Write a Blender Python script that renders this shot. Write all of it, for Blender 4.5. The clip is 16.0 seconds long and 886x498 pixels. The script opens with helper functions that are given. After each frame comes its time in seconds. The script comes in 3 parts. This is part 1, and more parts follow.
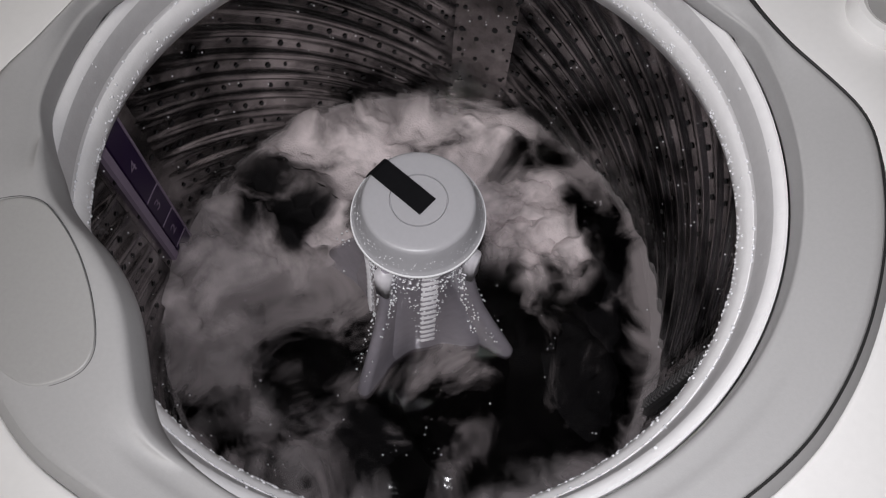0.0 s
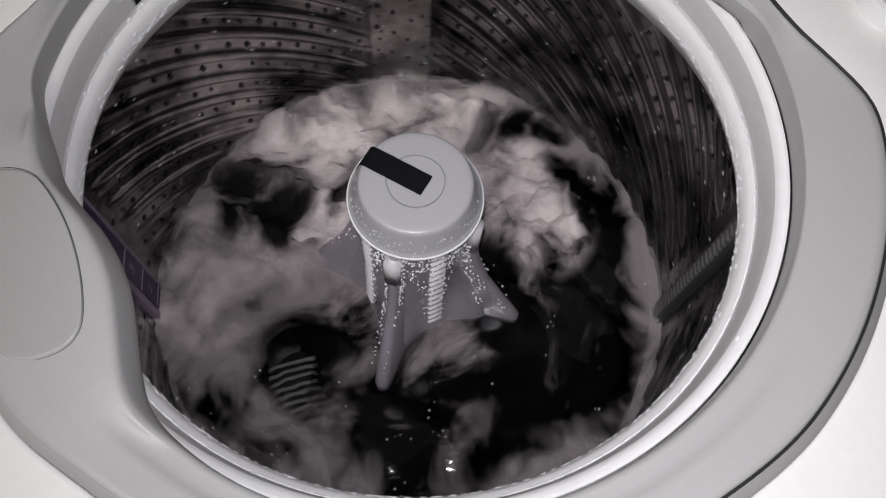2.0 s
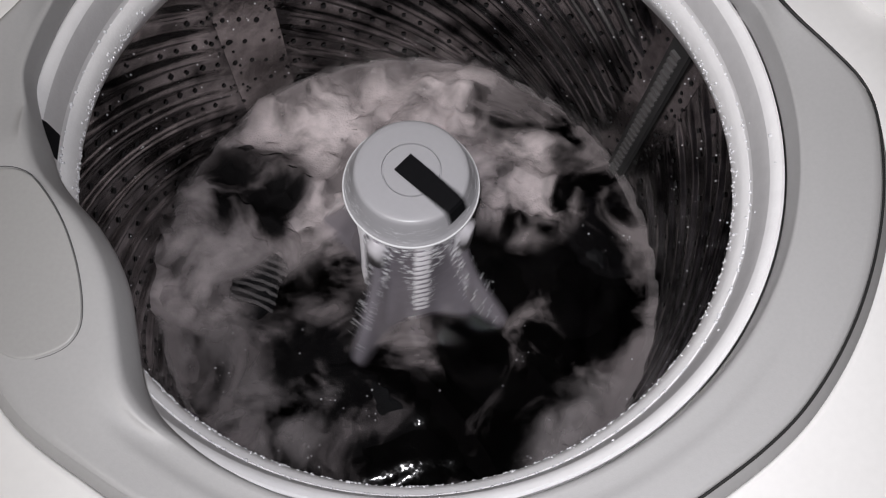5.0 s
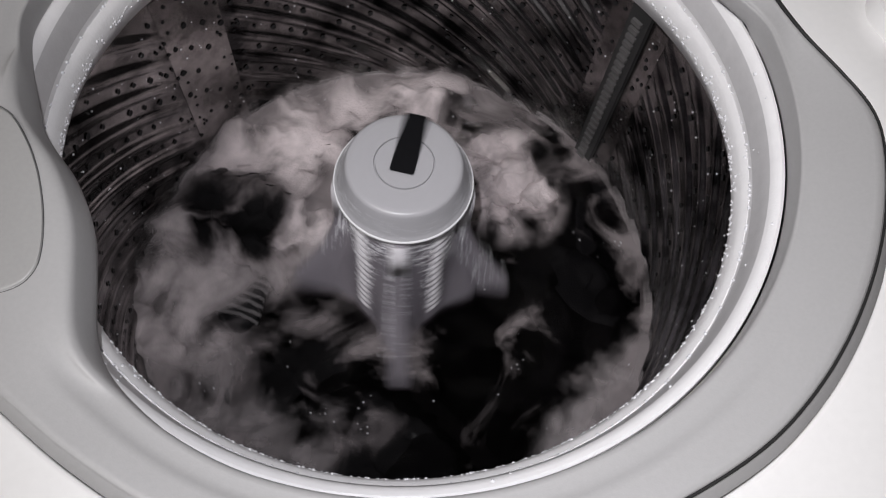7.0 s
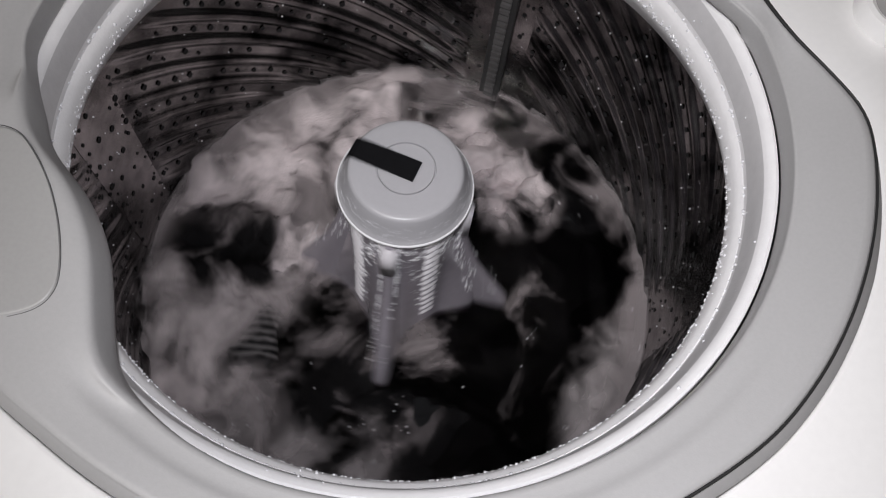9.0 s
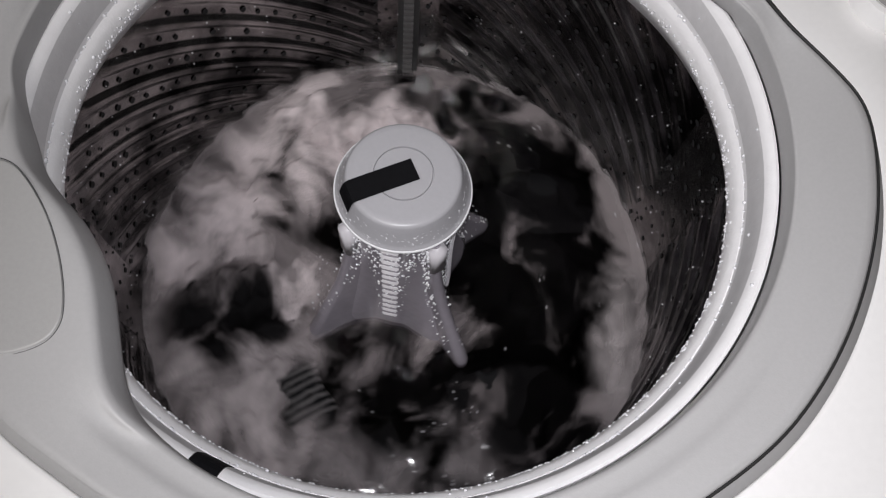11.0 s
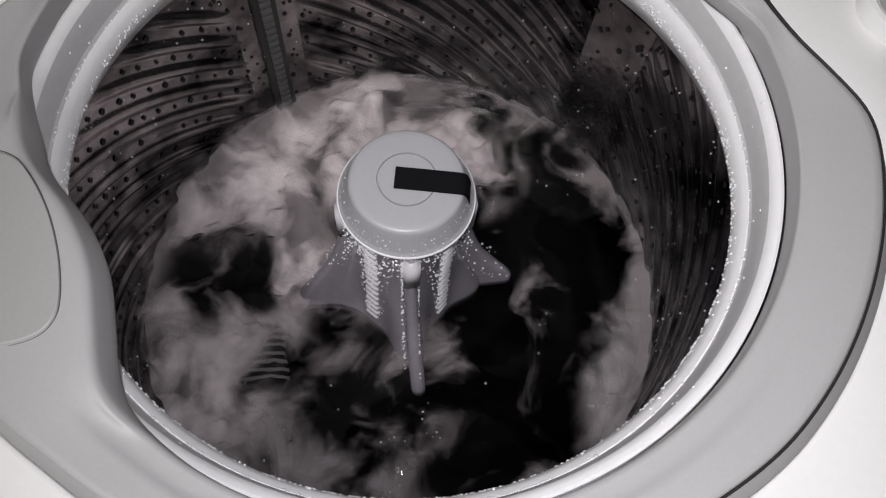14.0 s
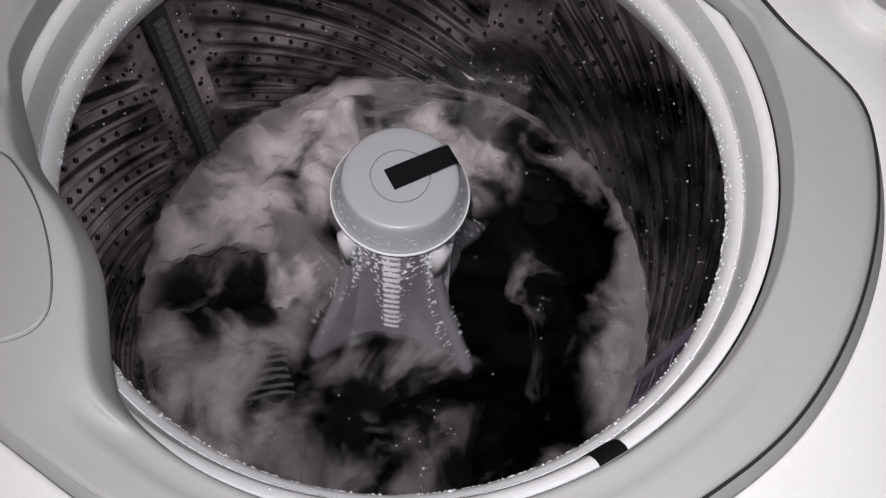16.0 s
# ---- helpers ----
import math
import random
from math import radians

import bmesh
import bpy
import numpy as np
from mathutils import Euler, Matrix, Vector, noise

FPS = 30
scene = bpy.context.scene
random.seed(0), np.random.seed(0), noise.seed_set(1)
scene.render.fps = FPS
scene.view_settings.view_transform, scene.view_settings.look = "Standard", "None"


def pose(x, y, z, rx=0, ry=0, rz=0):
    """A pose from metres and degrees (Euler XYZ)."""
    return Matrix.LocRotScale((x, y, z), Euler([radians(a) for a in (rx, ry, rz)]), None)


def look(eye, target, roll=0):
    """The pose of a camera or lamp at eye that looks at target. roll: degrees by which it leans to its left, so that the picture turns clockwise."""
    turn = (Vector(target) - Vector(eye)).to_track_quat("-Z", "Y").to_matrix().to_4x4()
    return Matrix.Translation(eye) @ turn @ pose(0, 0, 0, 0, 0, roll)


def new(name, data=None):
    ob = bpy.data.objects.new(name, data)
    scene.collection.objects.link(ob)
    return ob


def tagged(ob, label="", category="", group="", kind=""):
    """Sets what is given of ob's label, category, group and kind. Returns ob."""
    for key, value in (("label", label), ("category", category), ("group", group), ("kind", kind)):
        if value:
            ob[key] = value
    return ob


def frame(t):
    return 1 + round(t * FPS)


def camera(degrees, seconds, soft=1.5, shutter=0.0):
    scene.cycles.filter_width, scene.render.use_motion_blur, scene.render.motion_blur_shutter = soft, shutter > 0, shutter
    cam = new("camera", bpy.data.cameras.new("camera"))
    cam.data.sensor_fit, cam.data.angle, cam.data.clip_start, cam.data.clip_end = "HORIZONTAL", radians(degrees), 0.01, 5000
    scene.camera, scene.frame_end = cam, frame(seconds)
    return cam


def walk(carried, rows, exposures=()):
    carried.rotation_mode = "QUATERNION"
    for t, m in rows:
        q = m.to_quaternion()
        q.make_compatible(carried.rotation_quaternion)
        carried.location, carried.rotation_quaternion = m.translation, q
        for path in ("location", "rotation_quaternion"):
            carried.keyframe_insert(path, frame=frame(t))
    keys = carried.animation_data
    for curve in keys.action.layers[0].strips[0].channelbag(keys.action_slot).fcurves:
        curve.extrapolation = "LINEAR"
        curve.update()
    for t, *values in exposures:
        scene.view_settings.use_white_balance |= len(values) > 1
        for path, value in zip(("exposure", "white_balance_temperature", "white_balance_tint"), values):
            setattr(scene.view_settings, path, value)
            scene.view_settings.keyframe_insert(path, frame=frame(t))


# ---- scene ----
# ---- camera and walk ----
cam = camera(60.0, 16.0, soft=1.15, shutter=0.5)
VIEW = [
    (0, 0.0206, -0.274, 0.4959, 23.81, 5.49, -0.37), (0.5, 0.0328, -0.2736, 0.4956, 24.01, 2.85, 2.77),
    (1, 0.0325, -0.2791, 0.4869, 24.73, 4.12, 1.56), (1.5, 0.0486, -0.312, 0.4626, 28.4, 3.45, 4.15),
    (2, 0.0272, -0.2734, 0.4885, 22.75, 6.1, 0.2), (2.5, 0.0274, -0.2696, 0.4901, 22.1, 5.96, -0.18),
    (3, 0.0324, -0.2804, 0.4826, 23.61, 5.86, 0.34), (3.5, 0.0291, -0.276, 0.4947, 22.67, 5.29, -0.14),
    (6, 0.0257, -0.262, 0.4936, 20.73, 7.88, -1.6), (6.5, 0.0392, -0.2784, 0.4729, 22.15, 8.81, -0.58),
    (7, 0.0524, -0.2922, 0.4642, 24.59, 8.55, 2.74), (7.5, 0.0276, -0.2829, 0.4712, 23.38, 12.27, -1.88),
    (8, 0.0267, -0.2858, 0.4703, 23.79, 11.38, -1.99), (8.5, 0.0323, -0.2807, 0.4724, 23.53, 10.99, -1.23),
    (9, 0.0371, -0.2872, 0.4801, 23.66, 9.81, -0.24), (11.5, 0.0251, -0.2639, 0.4868, 21.6, 9.43, -2.95),
    (12, 0.0332, -0.2719, 0.4788, 22.59, 9.3, -1.02), (12.5, 0.0645, -0.2955, 0.4655, 25.5, 6.2, 5.5),
    (13, 0.0272, -0.2772, 0.4795, 23.28, 9.75, -1.81), (13.5, 0.0377, -0.2687, 0.4845, 22.39, 6.57, 0.97),
    (14, 0.0346, -0.2737, 0.4805, 23.18, 8.16, 0.02), (14.5, 0.0349, -0.2784, 0.4831, 23.56, 7.43, -0.1),
    (15, 0.0369, -0.2683, 0.4843, 22.45, 7.43, 0.21), (15.5, 0.0376, -0.2666, 0.4842, 22.35, 7.25, 0.36),
    (16, 0.0347, -0.2845, 0.4728, 24.24, 8.11, -0.98),
]
walk(cam, [(t, pose(x, y, z, tilt, 0, yaw) @ pose(0, 0, 0, 0, 0, roll)) for t, x, y, z, tilt, roll, yaw in VIEW],
     exposures=[(0, -0.12), (0.8, -0.08), (1.4, 0.0), (16, 0.0)])

# ---- world and lamps ----
world = bpy.data.worlds.new("world")
scene.world = world
world.use_nodes = True
world.node_tree.nodes["Background"].inputs[0].default_value = (0.9, 0.95, 1.0, 1)
world.node_tree.nodes["Background"].inputs[1].default_value = 0.03


def area_lamp(name, eye, target, sx, sy, watts, colour):
    data = bpy.data.lights.new(name, "AREA")
    data.shape, data.size, data.size_y, data.energy, data.color = "RECTANGLE", sx, sy, watts, colour
    ob = new(name, data)
    ob.matrix_basis = look(eye, target)
    return ob


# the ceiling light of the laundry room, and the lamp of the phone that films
area_lamp("ceiling_lamp", (-0.35, -0.75, 1.42), (0.05, -0.1, 0), 0.7, 0.5, 12.2, (1.0, 0.965, 0.945))
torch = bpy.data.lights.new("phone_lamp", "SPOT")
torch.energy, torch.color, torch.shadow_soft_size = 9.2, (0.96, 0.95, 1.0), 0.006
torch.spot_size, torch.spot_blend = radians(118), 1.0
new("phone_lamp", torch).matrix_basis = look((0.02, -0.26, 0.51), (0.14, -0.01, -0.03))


# ---- materials ----
def material(name, colour, rough=0.5, metal=0.0, vary=0.12, grain=60.0, bump=0.0, bump_scale=300.0, stain=6.0,
             coat=0.0, spec=0.5, dark=None, sharp=0.2):
    """A principled surface with colour variation at two scales and fine relief."""
    m = bpy.data.materials.new(name)
    m.use_nodes = True
    nt = m.node_tree
    b = nt.nodes["Principled BSDF"]
    b.inputs["Roughness"].default_value, b.inputs["Metallic"].default_value = rough, metal
    b.inputs["Specular IOR Level"].default_value = spec
    b.inputs["Coat Weight"].default_value = coat
    geo = nt.nodes.new("ShaderNodeTexCoord")
    low, high = nt.nodes.new("ShaderNodeTexNoise"), nt.nodes.new("ShaderNodeTexNoise")
    low.inputs["Scale"].default_value, high.inputs["Scale"].default_value = stain, grain
    low.inputs["Detail"].default_value, high.inputs["Detail"].default_value = 5, 4
    mix = nt.nodes.new("ShaderNodeMath")
    mix.operation = "MULTIPLY_ADD"
    mix.inputs[1].default_value = 0.45
    for n in (low, high):
        nt.links.new(geo.outputs["Object"], n.inputs["Vector"])
    nt.links.new(high.outputs[0], mix.inputs[0])
    half = nt.nodes.new("ShaderNodeMath")
    half.operation = "MULTIPLY"
    half.inputs[1].default_value = 0.55
    nt.links.new(low.outputs[0], half.inputs[0])
    nt.links.new(half.outputs[0], mix.inputs[2])
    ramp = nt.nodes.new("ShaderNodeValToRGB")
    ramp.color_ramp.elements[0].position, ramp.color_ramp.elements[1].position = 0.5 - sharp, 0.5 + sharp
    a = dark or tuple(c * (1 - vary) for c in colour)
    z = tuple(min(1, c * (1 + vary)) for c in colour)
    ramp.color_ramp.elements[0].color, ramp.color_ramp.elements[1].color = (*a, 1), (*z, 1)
    nt.links.new(mix.outputs[0], ramp.inputs[0])
    nt.links.new(ramp.outputs[0], b.inputs["Base Color"])
    if bump:
        fine, bn = nt.nodes.new("ShaderNodeTexNoise"), nt.nodes.new("ShaderNodeBump")
        fine.inputs["Scale"].default_value = bump_scale
        bn.inputs["Strength"].default_value, bn.inputs["Distance"].default_value = bump, 0.002
        nt.links.new(geo.outputs["Object"], fine.inputs["Vector"])
        nt.links.new(fine.outputs[0], bn.inputs["Height"])
        nt.links.new(bn.outputs[0], b.inputs["Normal"])
    return m


def water_material(name, tint, rough):
    """Murky water: it tints what lies under it, carries a drifting milky film of suds, and mirrors by Fresnel."""
    m = bpy.data.materials.new(name)
    m.use_nodes = True
    nt = m.node_tree
    nt.nodes.clear()

    def node(kind, **values):
        n = nt.nodes.new("ShaderNode" + kind)
        for k, v in values.items():
            n.inputs[k.replace("_", " ")].default_value = v
        return n

    out, mix, film = node("OutputMaterial"), node("MixShader"), node("MixShader")
    clear, gloss, milk = node("BsdfTransparent"), node("BsdfGlossy", Roughness=rough), node("BsdfDiffuse")
    clear.inputs[0].default_value, milk.inputs[0].default_value = (*tint, 1), (0.40, 0.355, 0.36, 1)
    fres, bn, co = node("Fresnel", IOR=1.33), node("Bump", Strength=0.28, Distance=0.005), node("TexCoord")
    ripple = node("TexNoise", Scale=30.0, Detail=3.0)
    wisp = node("TexNoise", Scale=12.0, Detail=4.0, Roughness=0.55, Distortion=1.0)
    blot = node("TexNoise", Scale=5.5, Detail=2.0, Distortion=0.8)
    side = nt.nodes.new("ShaderNodeVectorMath")
    side.operation = "DOT_PRODUCT"
    side.inputs[1].default_value = (-1.75, 0.55, 0.0)
    for n in (ripple, wisp, blot):
        nt.links.new(co.outputs["Object"], n.inputs["Vector"])
    nt.links.new(co.outputs["Object"], side.inputs[0])

    def add(a, b, factor):
        n = nt.nodes.new("ShaderNodeMath")
        n.operation = "MULTIPLY_ADD"
        nt.links.new(a, n.inputs[0])
        n.inputs[1].default_value = factor
        nt.links.new(b, n.inputs[2])
        return n.outputs[0]

    torn = nt.nodes.new("ShaderNodeMapRange")
    torn.inputs["From Min"].default_value, torn.inputs["From Max"].default_value = 0.25, 0.75
    torn.inputs["To Min"].default_value, torn.inputs["To Max"].default_value = 0.20, 0.78
    nt.links.new(wisp.outputs[0], torn.inputs["Value"])
    total = add(blot.outputs[0], add(side.outputs["Value"], torn.outputs[0], 0.42), 0.5)
    away = nt.nodes.new("ShaderNodeVectorMath")
    away.operation = "LENGTH"
    nt.links.new(co.outputs["Object"], away.inputs[0])
    rim = nt.nodes.new("ShaderNodeMapRange")
    rim.inputs["From Min"].default_value, rim.inputs["From Max"].default_value = 0.216, 0.254
    rim.inputs["To Max"].default_value = 0.155
    nt.links.new(away.outputs["Value"], rim.inputs["Value"])
    bank = nt.nodes.new("ShaderNodeVectorMath")
    bank.operation = "DOT_PRODUCT"
    bank.inputs[1].default_value = (4.0, -1.5, 0.0)
    nt.links.new(co.outputs["Object"], bank.inputs[0])
    shore, arc = nt.nodes.new("ShaderNodeMath"), nt.nodes.new("ShaderNodeMath")
    shore.operation, arc.operation = "ADD", "MULTIPLY"
    shore.inputs[1].default_value = 1.0
    nt.links.new(bank.outputs["Value"], shore.inputs[0])
    nt.links.new(shore.outputs[0], arc.inputs[0])
    nt.links.new(rim.outputs[0], arc.inputs[1])
    total = add(arc.outputs[0], total, 1.0)
    ramp = nt.nodes.new("ShaderNodeValToRGB")
    ramp.color_ramp.interpolation = "EASE"
    ramp.color_ramp.elements[0].position, ramp.color_ramp.elements[1].position = 0.69, 1.15
    ramp.color_ramp.elements[0].color, ramp.color_ramp.elements[1].color = (0.0, 0.0, 0.0, 1), (0.66, 0.66, 0.66, 1)
    nt.links.new(total, ramp.inputs[0])
    nt.links.new(ramp.outputs[0], film.inputs[0])
    nt.links.new(clear.outputs[0], film.inputs[1])
    nt.links.new(milk.outputs[0], film.inputs[2])
    nt.links.new(ripple.outputs[0], bn.inputs["Height"])
    for n in (gloss, fres):
        nt.links.new(bn.outputs[0], n.inputs["Normal"])
    nt.links.new(fres.outputs[0], mix.inputs[0])
    nt.links.new(film.outputs[0], mix.inputs[1])
    nt.links.new(gloss.outputs[0], mix.inputs[2])
    nt.links.new(mix.outputs[0], out.inputs[0])
    return m


def sheer_material(name, colour, reach=1.0, holes=1.25, most=0.95, spec=0.3):
    """Thin sodden fabric with suds in it: opaque folds that thin out raggedly to nothing at the edge."""
    m = material(name, colour, 0.7, vary=0.3, grain=55, stain=17, bump=0.6, bump_scale=420, spec=spec)
    nt = m.node_tree
    b = nt.nodes["Principled BSDF"]
    co, rag, size = nt.nodes.new("ShaderNodeTexCoord"), nt.nodes.new("ShaderNodeTexNoise"), nt.nodes.new("ShaderNodeVectorMath")
    rag.inputs["Scale"].default_value, rag.inputs["Detail"].default_value = 12, 4
    rag.inputs["Roughness"].default_value, rag.inputs["Distortion"].default_value = 0.52, 0.6
    nt.links.new(co.outputs["Object"], rag.inputs["Vector"])
    span = nt.nodes.new("ShaderNodeMapping")
    span.inputs["Location"].default_value, span.inputs["Scale"].default_value = (-1, -1, 0), (2, 2, 0)
    nt.links.new(co.outputs["Generated"], span.inputs[0])
    size.operation = "LENGTH"
    nt.links.new(span.outputs[0], size.inputs[0])
    less, both = nt.nodes.new("ShaderNodeMath"), nt.nodes.new("ShaderNodeMath")
    less.operation, both.operation = "SUBTRACT", "MULTIPLY_ADD"
    less.inputs[0].default_value = reach - 0.5 * holes
    nt.links.new(size.outputs["Value"], less.inputs[1])
    both.inputs[1].default_value = holes * 1.0
    nt.links.new(rag.outputs[0], both.inputs[0])
    nt.links.new(less.outputs[0], both.inputs[2])
    ramp = nt.nodes.new("ShaderNodeValToRGB")
    ramp.color_ramp.interpolation = "EASE"
    ramp.color_ramp.elements[0].position, ramp.color_ramp.elements[1].position = 0.0, 0.85
    ramp.color_ramp.elements[1].color = (most, most, most, 1)
    nt.links.new(both.outputs[0], ramp.inputs[0])
    hem, fade = nt.nodes.new("ShaderNodeMapRange"), nt.nodes.new("ShaderNodeMath")
    hem.interpolation_type = "SMOOTHSTEP"
    hem.inputs["From Min"].default_value, hem.inputs["From Max"].default_value = 0.55, 0.98
    hem.inputs["To Min"].default_value, hem.inputs["To Max"].default_value = 1.0, 0.0
    nt.links.new(size.outputs["Value"], hem.inputs["Value"])
    fade.operation = "MULTIPLY"
    nt.links.new(ramp.outputs[0], fade.inputs[0])
    nt.links.new(hem.outputs[0], fade.inputs[1])
    nt.links.new(fade.outputs[0], b.inputs["Alpha"])
    return m


def suds_material(name, colour):
    """Thin wet suds, patchy and half see-through."""
    m = material(name, colour, 0.45, vary=0.2, grain=220, stain=25, bump=0.4, bump_scale=500)
    nt = m.node_tree
    co, patch, ramp = nt.nodes.new("ShaderNodeTexCoord"), nt.nodes.new("ShaderNodeTexNoise"), nt.nodes.new("ShaderNodeMapRange")
    patch.inputs["Scale"].default_value, patch.inputs["Detail"].default_value = 16, 5
    ramp.inputs["From Min"].default_value, ramp.inputs["From Max"].default_value = 0.38, 0.66
    ramp.inputs["To Min"].default_value, ramp.inputs["To Max"].default_value = 0.03, 0.42
    nt.links.new(co.outputs["Object"], patch.inputs["Vector"])
    nt.links.new(patch.outputs[0], ramp.inputs["Value"])
    nt.links.new(ramp.outputs[0], nt.nodes["Principled BSDF"].inputs["Alpha"])
    return m


def tint_material(name, tint):
    """Cloudy water that only darkens what lies under it."""
    m = bpy.data.materials.new(name)
    m.use_nodes = True
    nt = m.node_tree
    nt.nodes.clear()
    out, clear = nt.nodes.new("ShaderNodeOutputMaterial"), nt.nodes.new("ShaderNodeBsdfTransparent")
    clear.inputs[0].default_value = (*tint, 1)
    nt.links.new(clear.outputs[0], out.inputs[0])
    return m


GREY_PLASTIC = material("grey_plastic", (0.40, 0.395, 0.395), 0.42, vary=0.05, grain=400, bump=0.04, bump_scale=900)
LID_PLASTIC = material("lid_plastic", (0.36, 0.355, 0.35), 0.4, vary=0.05, grain=400, bump=0.05, bump_scale=900)
WHITE_ENAMEL = material("white_enamel", (0.8, 0.79, 0.78), 0.3, vary=0.03, grain=200, coat=0.3)
RING_PLASTIC = material("ring_plastic", (0.84, 0.83, 0.835), 0.28, vary=0.05, grain=120, bump=0.08, bump_scale=500)
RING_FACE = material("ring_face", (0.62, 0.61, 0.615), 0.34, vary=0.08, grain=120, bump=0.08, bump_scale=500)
RUBBER = material("black_rubber", (0.012, 0.012, 0.012), 0.6, vary=0.2)
# near-black blotches in the colour stand in for dark reflections in the wet steel
STEEL = material("wet_steel_painted_reflections", (0.34, 0.325, 0.325), 0.25, metal=1.0, vary=0.3, grain=26, stain=8, bump=0.5, bump_scale=34, dark=(0.025, 0.024, 0.025), sharp=0.11)
# paler than the ribbed wall: the mirrored laundry is put into this colour
PANEL_STEEL = material("plain_steel_pale_reflections", (0.40, 0.38, 0.378), 0.24, metal=1.0, vary=0.2, grain=60, stain=14, bump=0.25, bump_scale=60, dark=(0.10, 0.095, 0.095))
HOLE = material("hole", (0.006, 0.006, 0.007), 0.7, vary=0.2)
BASE = material("basket_base", (0.02, 0.02, 0.022), 0.6, vary=0.4)
CAP = material("cap_plastic", (0.40, 0.395, 0.415), 0.33, vary=0.04, grain=300, bump=0.03, bump_scale=800)
BARREL = material("barrel_plastic", (0.33, 0.305, 0.345), 0.25, vary=0.1, grain=120, bump=0.06, bump_scale=250, coat=0.6)
RUNG = material("rung_plastic", (0.72, 0.70, 0.73), 0.16, vary=0.08, coat=1.0)
VANE_LIGHT = material("vane_bar", (0.62, 0.60, 0.63), 0.4, vary=0.04)
TAPE = material("black_tape", (0.004, 0.004, 0.005), 0.7, vary=0.3, grain=250, bump=0.1, spec=0.12)
PURPLE = material("purple_label", (0.022, 0.007, 0.046), 0.35, vary=0.2)
LABEL_LINE = material("label_line", (0.28, 0.22, 0.30), 0.5, vary=0.1)
RACK = material("rack_plastic", (0.028, 0.028, 0.028), 0.45, vary=0.25)
TOOTH = material("rack_tooth", (0.10, 0.096, 0.096), 0.4, vary=0.3)
PALE_CLOTH = sheer_material("pale_wet_cloth", (0.71, 0.63, 0.638), 1.0, 4.1)
GREY_CLOTH = sheer_material("grey_wet_cloth", (0.42, 0.38, 0.385), 0.7, 4.0, 0.6)
MID_CLOTH = sheer_material("light_wet_cloth", (0.60, 0.535, 0.54), 0.95, 3.2, 0.85)
SOFT_CLOTH = sheer_material("soft_wet_cloth", (0.62, 0.565, 0.57), 0.8, 2.4, 0.52)
DARK_CLOTH = sheer_material("dark_wet_cloth", (0.006, 0.0055, 0.006), 1.2, 4.2, 0.99, spec=0.08)
BLACK_CLOTH = material("black_wet_cloth", (0.006, 0.006, 0.007), 0.6, vary=0.4, grain=90, bump=0.5, bump_scale=700, spec=0.15)
SUDS = suds_material("pale_suds", (0.50, 0.455, 0.46))
STRIPE = material("sock_stripe", (0.13, 0.122, 0.122), 0.8, vary=0.25, bump=0.4)
WATER = water_material("murky_water", (0.66, 0.64, 0.65), 0.07)
MURK = tint_material("murky_depth", (0.52, 0.50, 0.51))
RIM = material("cap_rim", (0.85, 0.85, 0.87), 0.2, vary=0.03, coat=0.8)
DROP = material("droplet", (0.85, 0.85, 0.88), 0.03, vary=0.05, coat=1.0, spec=1.0)
WALL_PAINT = material("wall_paint", (0.42, 0.415, 0.41), 0.8, vary=0.04, bump=0.1)
FLOOR_TILE = material("floor_tile", (0.4, 0.38, 0.36), 0.5, vary=0.12)


# ---- building helpers ----
def mesh_object(name, verts, faces, mat, parent=None, label="", smooth=True):
    me = bpy.data.meshes.new(name)
    me.from_pydata([tuple(v) for v in verts], [], faces)
    me.materials.append(mat)
    if smooth:
        me.polygons.foreach_set("use_smooth", [True] * len(me.polygons))
    me.update()
    ob = new(name, me)
    ob.parent = parent
    return tagged(ob, label=label) if label else ob


def part(name, bm, mat, parent=None, label="", smooth=True):
    bmesh.ops.recalc_face_normals(bm, faces=bm.faces)
    me = bpy.data.meshes.new(name)
    bm.to_mesh(me)
    bm.free()
    me.materials.append(mat)
    if smooth:
        me.polygons.foreach_set("use_smooth", [True] * len(me.polygons))
    ob = new(name, me)
    ob.parent = parent
    return tagged(ob, label=label) if label else ob


def sharpen(ob, degrees=35):
    """Hard edges where faces meet at more than this angle."""
    bm = bmesh.new()
    bm.from_mesh(ob.data)
    for e in bm.edges:
        e.smooth = len(e.link_faces) == 2 and e.calc_face_angle(0) < radians(degrees)
    bm.to_mesh(ob.data)
    bm.free()
    return ob


def lathe(name, profile, mat, parent=None, label="", n=128, wave=None):
    """A turned shape: profile rows of (radius, height); wave(angle, k) adds to the radius."""
    verts, faces, m = [], [], len(profile)
    for i in range(n):
        a = 2 * math.pi * i / n
        for k, (r, z) in enumerate(profile):
            rr = r + (wave(a, k) if wave else 0)
            verts.append((rr * math.cos(a), rr * math.sin(a), z))
    for i in range(n):
        j = (i + 1) % n
        for k in range(m - 1):
            faces.append((i * m + k, j * m + k, j * m + k + 1, i * m + k + 1))
    return sharpen(mesh_object(name, verts, faces, mat, parent, label))


def box_bm(sx, sy, sz, bevel=0.0, at=(0, 0, 0)):
    bm = bmesh.new()
    bmesh.ops.create_cube(bm, size=1)
    bmesh.ops.scale(bm, vec=(sx, sy, sz), verts=bm.verts)
    if bevel:
        bmesh.ops.bevel(bm, geom=bm.edges[:], offset=bevel, segments=2, affect="EDGES")
    bmesh.ops.translate(bm, vec=at, verts=bm.verts)
    return bm


def interp(x, table):
    """A smooth value from rows of (x, y)."""
    return float(np.interp(x, [r[0] for r in table], [r[1] for r in table]))


